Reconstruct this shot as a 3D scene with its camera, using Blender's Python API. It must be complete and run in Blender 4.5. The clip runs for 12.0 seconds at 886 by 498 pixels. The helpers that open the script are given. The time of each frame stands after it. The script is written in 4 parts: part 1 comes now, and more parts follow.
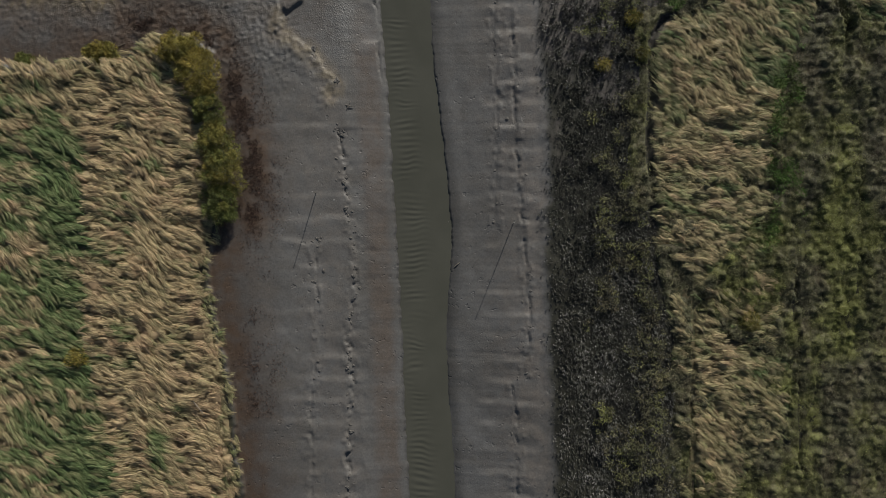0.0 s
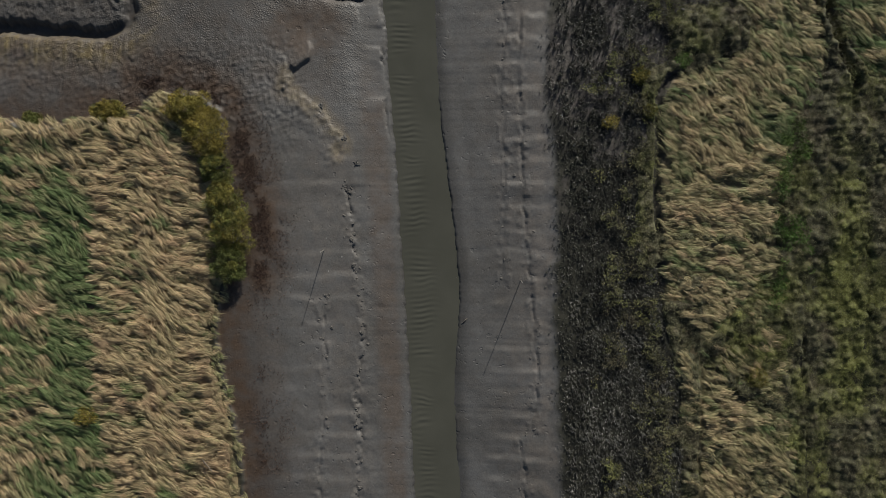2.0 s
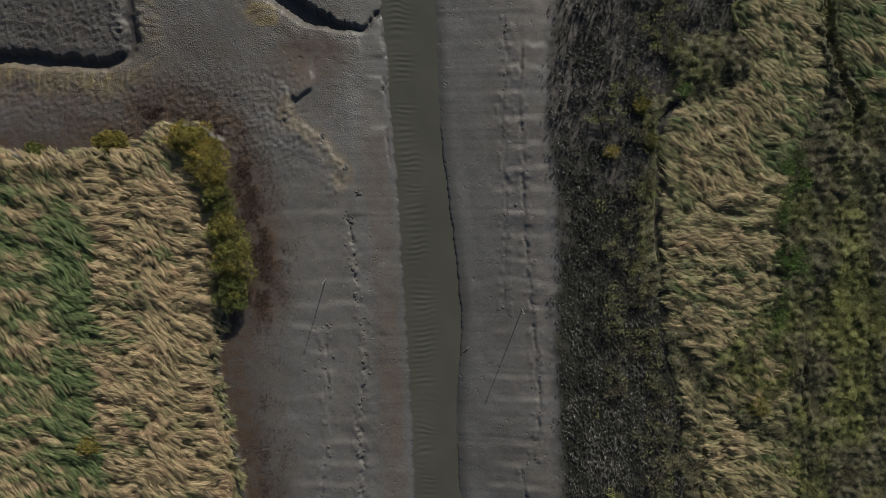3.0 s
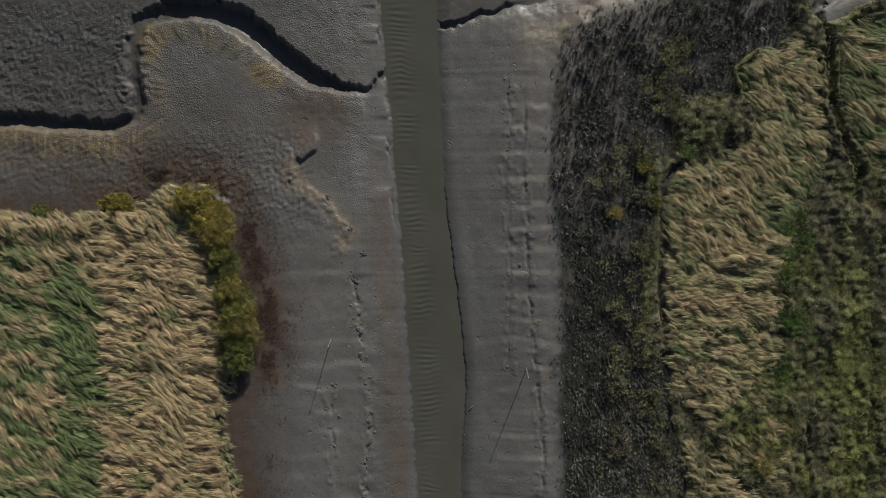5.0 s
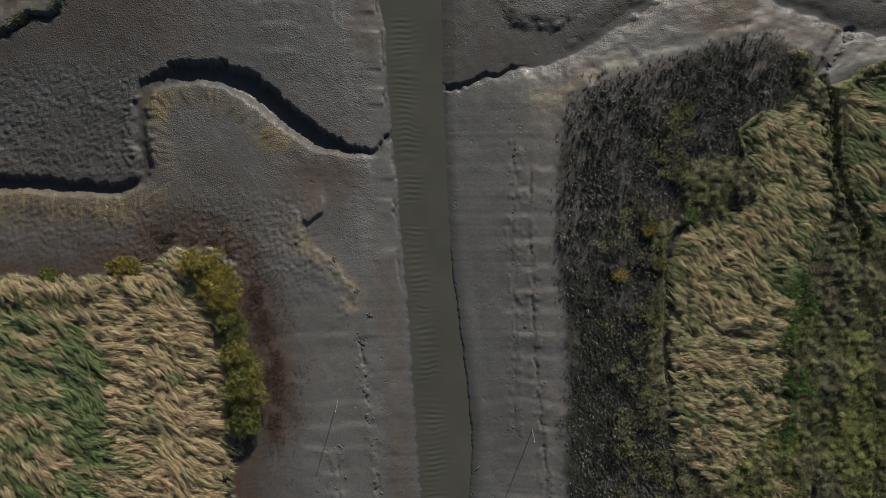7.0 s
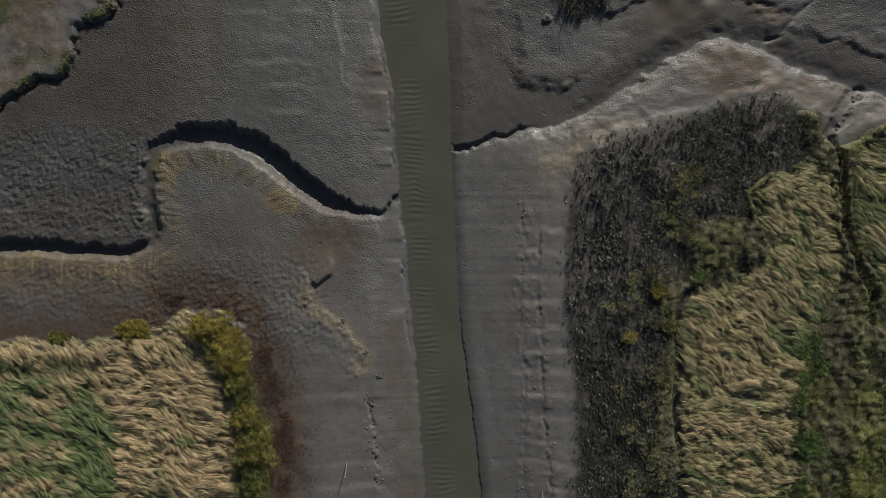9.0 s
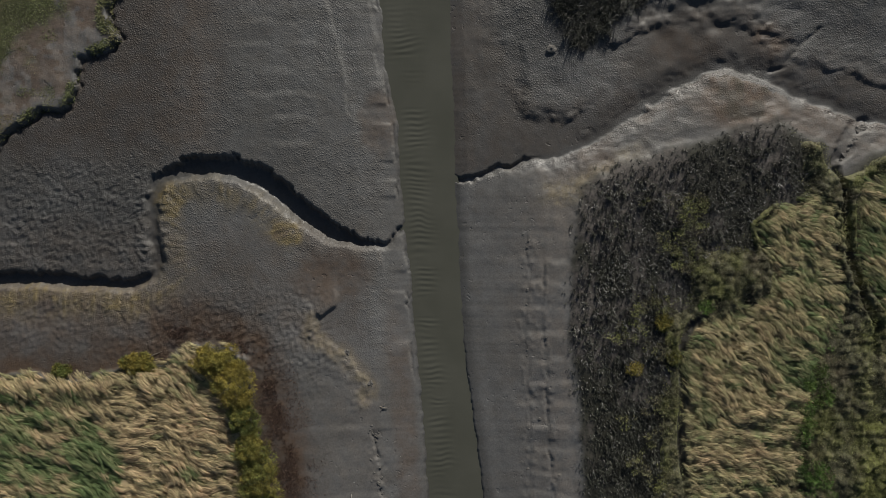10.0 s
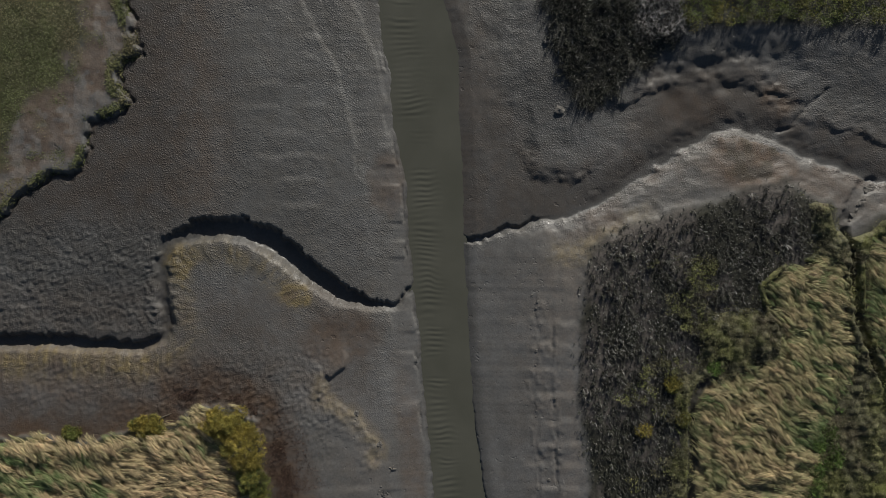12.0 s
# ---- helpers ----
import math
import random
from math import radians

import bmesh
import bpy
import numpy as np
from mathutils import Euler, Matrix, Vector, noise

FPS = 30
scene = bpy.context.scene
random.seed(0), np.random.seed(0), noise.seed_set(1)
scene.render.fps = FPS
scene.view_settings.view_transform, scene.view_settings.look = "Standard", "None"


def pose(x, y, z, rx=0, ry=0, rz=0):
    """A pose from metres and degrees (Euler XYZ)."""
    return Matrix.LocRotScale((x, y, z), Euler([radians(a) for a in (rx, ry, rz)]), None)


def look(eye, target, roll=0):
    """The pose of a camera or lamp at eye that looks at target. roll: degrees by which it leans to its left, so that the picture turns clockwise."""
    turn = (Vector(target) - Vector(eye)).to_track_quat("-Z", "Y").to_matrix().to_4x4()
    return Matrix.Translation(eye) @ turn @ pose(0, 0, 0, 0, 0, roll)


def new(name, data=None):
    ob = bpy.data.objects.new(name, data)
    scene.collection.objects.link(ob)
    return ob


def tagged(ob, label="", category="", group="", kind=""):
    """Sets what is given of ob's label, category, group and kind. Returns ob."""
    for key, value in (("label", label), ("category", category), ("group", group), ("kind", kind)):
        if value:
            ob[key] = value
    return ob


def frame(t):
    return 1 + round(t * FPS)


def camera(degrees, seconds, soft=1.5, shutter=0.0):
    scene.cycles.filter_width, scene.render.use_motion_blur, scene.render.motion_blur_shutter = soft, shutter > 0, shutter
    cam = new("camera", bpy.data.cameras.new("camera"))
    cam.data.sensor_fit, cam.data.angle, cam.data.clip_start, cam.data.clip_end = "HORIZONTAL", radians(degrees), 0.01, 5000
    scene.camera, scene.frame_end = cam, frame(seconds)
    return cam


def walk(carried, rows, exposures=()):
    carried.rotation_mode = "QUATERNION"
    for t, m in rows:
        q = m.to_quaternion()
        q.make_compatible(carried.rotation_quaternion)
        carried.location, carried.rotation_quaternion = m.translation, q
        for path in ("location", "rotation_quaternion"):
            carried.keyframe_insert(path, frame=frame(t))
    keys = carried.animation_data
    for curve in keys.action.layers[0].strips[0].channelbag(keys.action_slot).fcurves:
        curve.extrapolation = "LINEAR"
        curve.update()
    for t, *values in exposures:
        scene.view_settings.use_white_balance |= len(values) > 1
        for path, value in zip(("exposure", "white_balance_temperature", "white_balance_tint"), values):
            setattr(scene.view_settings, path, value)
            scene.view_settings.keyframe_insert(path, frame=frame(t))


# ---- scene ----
cam = camera(72.7, 12.0, 0.6)
PATH = [
    (0, 1.701, -15.281, 53.692, -0.481, 0.007, 0.912),
    (0.5, 1.493, -13.944, 53.696, -0.575, 0.000, 0.843),
    (1, 1.276, -12.629, 53.688, -0.611, 0.014, 0.808),
    (1.5, 1.062, -11.339, 53.681, -0.622, 0.037, 0.774),
    (2, 0.925, -10.084, 53.725, -0.647, 0.001, 0.732),
    (2.5, 0.822, -8.796, 53.779, -0.671, -0.024, 0.686),
    (3, 0.750, -7.443, 53.802, -0.685, 0.002, 0.643),
    (5, 0.299, -1.955, 54.008, -0.770, 0.000, 0.507),
    (5.5, 0.140, -0.669, 54.064, -0.677, -0.015, 0.460),
    (6, 0.004, 0.623, 54.104, -0.588, -0.023, 0.445),
    (6.5, -0.148, 1.998, 54.145, -0.567, -0.029, 0.382),
    (7, -0.324, 3.444, 54.187, -0.612, -0.050, 0.377),
    (9, -1.097, 8.934, 54.082, -0.592, 0.002, 0.210),
    (9.5, -1.339, 10.296, 54.067, -0.564, -0.024, 0.190),
    (10, -1.542, 11.632, 54.025, -0.463, -0.044, 0.084),
    (10.5, -1.697, 12.974, 54.020, -0.476, -0.041, 0.062),
    (11, -1.858, 14.322, 54.037, -0.373, -0.006, -0.008),
    (11.5, -2.034, 15.661, 54.036, -0.316, 0.043, -0.014),
    (12, -2.279, 16.933, 54.068, -0.265, 0.022, -0.040),
]
walk(cam, [(t, pose(*p)) for t, *p in PATH])

# ---- light: low sun from the upper end of the creek, clear sky ----
SUN_EL, SUN_AZ = 23.0, 18.5
world = bpy.data.worlds.new("sky")
scene.world = world
world.use_nodes = True
sky = world.node_tree.nodes.new("ShaderNodeTexSky")
sky.sky_type = "NISHITA"
sky.sun_disc = False
sky.sun_elevation, sky.sun_rotation = radians(SUN_EL), radians(SUN_AZ)
backing = world.node_tree.nodes["Background"]
backing.inputs["Strength"].default_value = 0.05
world.node_tree.links.new(sky.outputs["Color"], backing.inputs["Color"])
sun = new("sun", bpy.data.lights.new("sun", "SUN"))
sun.data.energy, sun.data.angle, sun.data.color = 5.0, radians(0.6), (1.0, 0.955, 0.865)
sun_dir = Vector((math.sin(radians(SUN_AZ)) * math.cos(radians(SUN_EL)), math.cos(radians(SUN_AZ)) * math.cos(radians(SUN_EL)), math.sin(radians(SUN_EL))))
sun.matrix_world = look(sun_dir * 200, (0, 0, 0))
scene.view_settings.exposure = -0.42

rng = np.random.default_rng(7)


# ---- materials ----
class Nodes:
    """A short way to write a node material."""

    def __init__(self, name):
        self.mat = bpy.data.materials.new(name)
        self.mat.use_nodes = True
        self.tree = self.mat.node_tree
        self.bsdf = self.tree.nodes["Principled BSDF"]

    def node(self, kind, **inputs):
        n = self.tree.nodes.new(kind)
        for key, value in inputs.items():
            self.put(n.inputs[key.replace("_", " ")], value)
        return n

    def put(self, socket, value):
        if isinstance(value, bpy.types.NodeSocket):
            self.tree.links.new(value, socket)
        else:
            socket.default_value = (*value, 1) if isinstance(value, tuple) and len(value) == 3 and socket.type == "RGBA" else value

    def where(self):
        return self.node("ShaderNodeNewGeometry").outputs["Position"]

    def noise(self, scale, detail=3.0, rough=0.55, vector=None):
        n = self.node("ShaderNodeTexNoise", Scale=scale, Detail=detail, Roughness=rough)
        self.put(n.inputs["Vector"], vector or self.where())
        return n.outputs["Fac"]

    def pebbles(self, scale):
        n = self.tree.nodes.new("ShaderNodeTexVoronoi")
        n.inputs["Scale"].default_value = scale
        self.put(n.inputs["Vector"], self.where())
        return self.span(n.outputs["Distance"], 0.12, 0.55, 1.0, 0.0)

    def span(self, value, lo, hi, a=0.0, b=1.0):
        n = self.node("ShaderNodeMapRange")
        for i, v in enumerate((value, lo, hi, a, b)):
            self.put(n.inputs[i], v)
        return n.outputs[0]

    def math(self, op, a, b=0.0):
        n = self.tree.nodes.new("ShaderNodeMath")
        n.operation = op
        self.put(n.inputs[0], a)
        self.put(n.inputs[1], b)
        return n.outputs[0]

    def mix(self, fac, a, b):
        n = self.tree.nodes.new("ShaderNodeMix")
        n.data_type = "RGBA"
        self.put(n.inputs[0], fac)
        self.put(n.inputs[6], a)
        self.put(n.inputs[7], b)
        return n.outputs[2]

    def scaled(self, colour, value):
        n = self.tree.nodes.new("ShaderNodeVectorMath")
        n.operation = "SCALE"
        self.put(n.inputs[0], colour)
        self.put(n.inputs[3], value)
        return n.outputs[0]

    def attr(self, name):
        n = self.tree.nodes.new("ShaderNodeAttribute")
        n.attribute_name = name
        return n.outputs["Fac"]

    def bump(self, height, strength, distance, normal=None):
        n = self.node("ShaderNodeBump", Height=height, Strength=strength, Distance=distance)
        if normal:
            self.put(n.inputs["Normal"], normal)
        return n.outputs[0]

    def done(self, colour, rough=0.7, spec=0.5, normal=None):
        self.put(self.bsdf.inputs["Base Color"], colour)
        self.put(self.bsdf.inputs["Roughness"], rough)
        self.put(self.bsdf.inputs["Specular IOR Level"], spec)
        if normal:
            self.put(self.bsdf.inputs["Normal"], normal)
        return self.mat


def mud_material():
    m = Nodes("tidal mud")
    big, mid, fine = m.noise(0.12, 4), m.noise(0.7, 5, 0.6), m.noise(5.0, 3)
    c = m.mix(m.span(big, 0.35, 0.65), (0.125, 0.121, 0.115), (0.17, 0.168, 0.165))
    c = m.mix(m.span(mid, 0.42, 0.7, 0, 0.6), c, (0.116, 0.106, 0.094))
    c = m.mix(m.math("MULTIPLY", m.attr("pale"), m.span(m.noise(0.9, 5, 0.65), 0.38, 0.62, 0.12, 1.0)), c, (0.262, 0.22, 0.184))
    c = m.mix(m.math("MULTIPLY", m.attr("rust"), m.span(mid, 0.3, 0.62, 0.4, 1.0)), c, (0.132, 0.087, 0.058))
    c = m.mix(m.math("MULTIPLY", m.attr("algae"), m.span(m.noise(1.3, 5, 0.65), 0.36, 0.58, 0.2, 1.0)), c, (0.275, 0.215, 0.11))
    c = m.mix(m.attr("wet"), c, m.scaled(c, 0.53))
    c = m.mix(m.attr("soil"), c, m.mix(m.span(mid, 0.35, 0.65), (0.026, 0.025, 0.018), (0.052, 0.05, 0.034)))
    c = m.mix(m.attr("thatch"), c, m.mix(m.span(m.noise(1.1, 5, 0.65), 0.35, 0.65), (0.11, 0.115, 0.055), (0.27, 0.21, 0.12)))
    c = m.mix(m.attr("litter"), c, m.mix(m.span(m.noise(2.4, 5, 0.7), 0.38, 0.62), (0.052, 0.048, 0.044), (0.19, 0.163, 0.148)))
    c = m.mix(m.attr("moss"), c, m.mix(m.span(mid, 0.35, 0.65), (0.075, 0.078, 0.036), (0.12, 0.115, 0.06)))
    c = m.scaled(c, m.span(fine, 0.25, 0.75, 0.82, 1.18))
    shine = m.math("MULTIPLY", m.attr("gloss"), m.span(m.noise(2.2, 4), 0.4, 0.6, 0.2, 1.0))
    rough = m.math("SUBTRACT", m.span(mid, 0.3, 0.7, 0.56, 0.76), m.math("MULTIPLY", shine, 0.4))
    lumps, pits = m.pebbles(6.5), m.noise(7.5, 4, 0.6)
    lumps = m.math("MULTIPLY", lumps, m.span(m.noise(1.4, 3), 0.3, 0.7, 0.5, 1.3))
    n = m.bump(lumps, m.math("MULTIPLY", m.attr("grain"), 0.55), 0.06)
    n = m.bump(pits, m.math("MULTIPLY", m.attr("grain"), 0.75), 0.05, n)
    n = m.bump(m.math("MULTIPLY", m.span(m.noise(2.1, 2, 0.5), 0.27, 0.36, 1.0, 0.0), m.span(m.noise(0.22, 2), 0.42, 0.58)), 0.5, -0.06, n)
    n = m.bump(m.noise(30.0, 2), 0.3, 0.02, n)
    return m.done(c, rough, 0.5, n)


def plant_material(name, dry, green, lo=0.7, hi=1.3, rough=0.6, spec=0.25, warm=(0.5, 0.3, 0.18), blush=0.0, rough_leaf=0.0):
    m = Nodes(name)
    geo = m.node("ShaderNodeNewGeometry")
    c = m.mix(m.attr("tone"), dry, green)
    c = m.scaled(c, m.span(geo.outputs["Random Per Island"], 0, 1, lo, hi))
    c = m.mix(m.math("MULTIPLY", m.span(m.noise(0.55, 3), 0.45, 0.7), blush), c, m.mix(m.attr("tone"), warm, green))
    c = m.scaled(c, m.span(m.noise(1.7, 3), 0.3, 0.7, 0.84, 1.16))
    # leaf brightness; in the reed thatch it also holds the shade of gaps
    c = m.scaled(c, m.attr("vigour_shade"))
    if rough_leaf:
        fine = m.noise(7.0, 4, 0.65)
        return m.done(m.scaled(c, m.span(fine, 0.32, 0.68, 0.6, 1.4)), rough, spec, m.bump(fine, rough_leaf, 0.12))
    return m.done(c, rough, spec)


MUD = mud_material()
REED = plant_material("reed straw and leaf", (0.59, 0.462, 0.27), (0.175, 0.24, 0.098), 0.85, 1.12, warm=(0.6, 0.395, 0.25), blush=0.65)
RUSH = plant_material("dead rush", (0.05, 0.052, 0.04), (0.4, 0.385, 0.375), 0.7, 1.3)
SCRUB = plant_material("saltmarsh scrub leaf", (0.146, 0.14, 0.084), (0.195, 0.205, 0.065), 0.75, 1.25, warm=(0.185, 0.152, 0.1), blush=0.75, rough_leaf=0.8)
SHRUB = plant_material("shrub leaf", (0.3, 0.235, 0.05), (0.115, 0.14, 0.04), 0.6, 1.3)
GRASS = plant_material("short marsh grass", (0.185, 0.16, 0.09), (0.128, 0.14, 0.058), 0.85, 1.15)
FRESH = plant_material("fresh green leaf", (0.15, 0.2, 0.05), (0.085, 0.165, 0.035), 0.7, 1.2)
RUSTY = plant_material("red glasswort", (0.058, 0.034, 0.026), (0.14, 0.09, 0.064), 0.7, 1.3)


def bark_material():
    m = Nodes("grey driftwood and bark")
    v = m.noise(9.0, 4)
    return m.done(m.mix(v, (0.12, 0.1, 0.085), (0.3, 0.27, 0.23)), 0.8, 0.3, m.bump(v, 0.5, 0.02))


BARK = bark_material()


def pole_material():
    m = Nodes("weathered pole wood")
    v = m.noise(14.0, 3)
    return m.done(m.mix(v, (0.16, 0.145, 0.125), (0.34, 0.325, 0.3)), 0.6, 0.4)


POLE = pole_material()


def water_material():
    m = Nodes("silty water")
    v = m.noise(0.25, 3)
    c = m.mix(m.span(v, 0.3, 0.7), (0.094, 0.094, 0.074), (0.113, 0.112, 0.09))
    return m.done(c, 0.12, 0.5, m.bump(m.noise(7.0, 3), 0.12, 0.03))


WATER = water_material()


# ---- arithmetic of the plan ----
def hashed(ix, iy, seed):
    h = (ix.astype(np.int64) * 374761393 + iy.astype(np.int64) * 668265263 + seed * 974711) & 0xFFFFFFFF
    h = ((h ^ (h >> 13)) * 1274126177) & 0xFFFFFFFF
    return ((h ^ (h >> 16)) & 0xFFFF) / 65535.0


def vnoise(x, y, seed=0):
    """Smooth noise of wavelength about 2, from -1 to 1."""
    ix, iy = np.floor(x), np.floor(y)
    u, v = x - ix, y - iy
    u, v = u * u * u * (u * (u * 6 - 15) + 10), v * v * v * (v * (v * 6 - 15) + 10)
    a, b = hashed(ix, iy, seed), hashed(ix + 1, iy, seed)
    c, d = hashed(ix, iy + 1, seed), hashed(ix + 1, iy + 1, seed)
    return 2 * (a + (b - a) * u + (c - a) * v + (a - b - c + d) * u * v) - 1


def fbm(x, y, seed=0, octaves=3):
    total, amp = 0.0, 0.55
    for i in range(octaves):
        total = total + amp * vnoise(x * 2 ** i + 13.7 * i, y * 2 ** i - 7.3 * i, seed + i)
        amp *= 0.5
    return total


def bushes(x, y, cell, seed):
    """Rounded bushes side by side: how far up its bush a place lies, and two chance values of that bush."""
    gx_, gy_ = np.floor(x / cell), np.floor(y / cell)
    best, one, two = np.full(x.shape, 9.0), np.zeros(x.shape), np.zeros(x.shape)
    for i in (-1, 0, 1):
        for j in (-1, 0, 1):
            cx, cy = gx_ + i, gy_ + j
            d = np.hypot(cx + 0.15 + 0.7 * hashed(cx, cy, seed) - x / cell, cy + 0.15 + 0.7 * hashed(cx, cy, seed + 1) - y / cell)
            near = d < best
            best, one, two = np.where(near, d, best), np.where(near, hashed(cx, cy, seed + 2), one), np.where(near, hashed(cx, cy, seed + 3), two)
    return np.clip(1 - (best / 0.72) ** 2, 0, 1), one, two


def smooth(lo, hi, v):
    t = np.clip((v - lo) / (hi - lo), 0, 1)
    return t * t * (3 - 2 * t)


def line_dist(line, x, y):
    """Distance to a line, which side (+1: to the left of its way) and how many of its points lie behind."""
    best, side, along = np.full(x.shape, 1e9), np.zeros(x.shape), np.zeros(x.shape)
    for i, ((ax, ay), (bx, by)) in enumerate(zip(line, line[1:])):
        dx, dy = bx - ax, by - ay
        t = np.clip(((x - ax) * dx + (y - ay) * dy) / (dx * dx + dy * dy), 0, 1)
        d = np.hypot(x - ax - t * dx, y - ay - t * dy)
        near = d < best
        best = np.where(near, d, best)
        side = np.where(near, np.sign(dx * (y - ay) - dy * (x - ax)), side)
        along = np.where(near, i + t, along)
    return best, side, along


def inside(poly, x, y):
    """Distance to the edge of an area: positive within it."""
    best, odd = np.full(x.shape, 1e9), np.zeros(x.shape, bool)
    for (ax, ay), (bx, by) in zip(poly, poly[1:] + poly[:1]):
        dx, dy = bx - ax, by - ay
        t = np.clip(((x - ax) * dx + (y - ay) * dy) / (dx * dx + dy * dy + 1e-9), 0, 1)
        best = np.minimum(best, np.hypot(x - ax - t * dx, y - ay - t * dy))
        if ay != by:
            odd ^= ((ay > y) != (by > y)) & (x < ax + (y - ay) * dx / dy)
    return np.where(odd, best, -best)


# ---- plan of the place ----
FAR = 2600.0
WATER_Z = -0.75
WATER_W = [(-FAR, 2.0), (-38.4, -0.9), (-29, -1.5), (-21.4, -1.9), (-13.7, -2.5), (-6, -3.1), (-0.8, -3.5), (4.4, -4.1), (8.5, -4.3), (13.6, -4.9),
           (18.8, -5.5), (22.4, -5.5), (24.4, -6.0), (27.5, -6.6), (32.6, -6.9), (35.7, -7.7), (39.3, -8.0), (FAR, -14.0)]
WATER_E = [(-FAR, 6.0), (-38.3, 3.1), (-29, 2.4), (-24, 2.0), (-17.2, 2.4), (-14.7, 2.4), (-11, 2.2), (-6, 1.5), (-0.8, 0.8), (3.9, 0.2), (8.5, 0.0),
           (12.6, -0.2), (17.8, -0.6), (23.9, -0.7), (29.1, -1.0), (34.2, -1.0), (36.2, -1.5), (39.3, -2.5), (FAR, -8.0)]
LEFT_BED = [(-FAR, 0.5), (-37.2, 0.0), (-34.3, -0.4), (-29.8, 0.6), (-27.4, 0.6), (-23.9, 2.7), (-21.0, 2.7), (-19.0, 1.3), (-18.6, -2.2), (-18.2, -5.6),
            (-17.2, -8.6), (-17.2, -11.5), (-18.1, -14.0), (-18.5, -16.0), (-19.1, -18.0), (-18.8, -21.0), (-17.9, -23.9), (-17.2, -26.4), (-16.5, -31.3),
            (-15.8, -37.9), (-15.0, -60), (-15.0, -FAR), (-FAR, -FAR)]
RIGHT_MARSH = [(12.5, -FAR), (12.5, -50), (11.9, -37.6), (11.5, -31.0), (11.1, -23.5), (10.8, -18.5), (10.7, -13.5), (10.8, -7.6), (10.4, -2.1), (9.7, 2.3),
               (9.6, 6.7), (10.0, 10.7), (10.3, 14.7), (11.0, 17.2), (13.6, 18.7), (18.6, 20.2), (23.1, 21.5), (25.1, 22.2), (28.6, 23.1), (30.1, 21.5),
               (32.3, 21.2), (33.0, 18.9), (34.2, 18.3), (35.4, 18.8), (36.6, 20.0), (38.5, 20.6), (46, 19.5), (FAR, 16), (FAR, -FAR)]
TAN_EAST = [(33.3, 15.2), (32, 16), (28.1, 15), (26.1, 13.3), (26.6, 11.3), (27.4, 9.8), (27.4, 7.3), (24, 5.6), (20.9, 4.6), (20, 2.9), (20.1, -1.1),
            (19.9, -6), (20.4, -10), (20.4, -15.9), (21.2, -19.3), (22.2, -23.2), (22.3, -28), (22.4, -33), (23.2, -37), (23.4, -46), (27, -46),
            (27.4, -37), (28.8, -34.9), (32.7, -30.9), (31.6, -25), (27.1, -23.1), (23.8, -19.2), (27, -15.3), (30.6, -12.3), (30.3, -8.4), (30.9, -3.5),
            (31.4, 1), (32.5, 3), (34.3, 6.8), (33.6, 10.8)]
GREEN_EAST = [(35.9, 17.6), (35.1, 15.6), (35.3, 11.5), (36.3, 8), (38.2, 5), (50, 4), (50, 19)]
NW_MARSH = [(-FAR, 16), (-50, 15), (-41.6, 20.0), (-40.4, 21.3), (-38.6, 22.5), (-37.4, 23.5), (-35.6, 23.4), (-34.6, 24.5), (-33.8, 28.0), (-31.6, 29.0),
            (-30.3, 29.8), (-31.3, 31.3), (-31.1, 33.3), (-29.6, 34.0), (-29.8, 35.8), (-30.8, 38.8), (-30, 50), (-30, FAR), (-FAR, FAR)]
NE_BAR = [(0.5, FAR), (0.5, 35), (1.2, 30.9), (3.9, 26.4), (4.9, 25.0), (5.9, 23.3), (8.7, 22.6), (11.7, 23.3), (14.2, 24.8), (15.8, 26.9), (15.8, 29.2), (17, 31.2),
          (20, 31.7), (24, 31.9), (26.5, 30.6), (28.3, 28), (29.8, 27.3), (33.5, 26.6), (37.5, 25.6), (50, 23.5), (FAR, 20), (FAR, FAR)]
NORTH_MARSH = [(19.0, FAR), (19.0, 37.2), (19.6, 36.2), (21.6, 36.4), (25.6, 37.0), (31.1, 36.6), (37, 36.5), (50, 36.5), (FAR, 36.5), (FAR, FAR)]
NE_RUSH = [(6.8, 60), (6.8, 38.8), (7.0, 34.3), (8.5, 31.8), (9.2, 29.0), (11.5, 28.6), (15.5, 32.2), (18.4, 34.6), (19.3, 36.6), (19.3, 60)]
CREEK = [(-90, 8.6), (-42.1, 8.5), (-37.1, 8.5), (-33.0, 8.1), (-29.4, 8.0), (-27.5, 8.7), (-26.9, 9.9), (-27.4, 12.2), (-27.6, 15.2), (-26.9, 17.3),
         (-24.3, 18.5), (-20.3, 18.6), (-17.7, 17.5), (-14.7, 15.0), (-11.6, 12.7), (-9.1, 11.9), (-6.6, 11.5), (-5.7, 12.7), (-4.6, 13.7)]
CREEK_HALF = [0.55, 0.55, 0.55, 0.5, 0.45, 0.4, 0.45, 0.46, 0.46, 0.55, 0.8, 0.9, 0.95, 0.9, 0.72, 0.45, 0.2, 0.15, 0.15]
CREEK_DEEP = [0.7, 0.7, 0.7, 0.7, 0.6, 0.4, 0.5, 0.24, 0.24, 0.32, 0.8, 0.92, 0.95, 0.95, 0.85, 0.6, 0.4, 0.32, 0.25]
TRIB = [(-0.6, 17.8), (1.1, 17.4), (3.6, 18.5), (6.7, 19.4), (9.2, 19.5), (11.8, 20.7), (14.8, 22.6), (18.9, 25.4), (22.0, 27.0), (24.0, 27.5), (26.6, 26.9),
        (29.1, 25.6), (32.2, 24.4), (35.7, 23.1), (37.7, 22.6), (60, 19.5)]
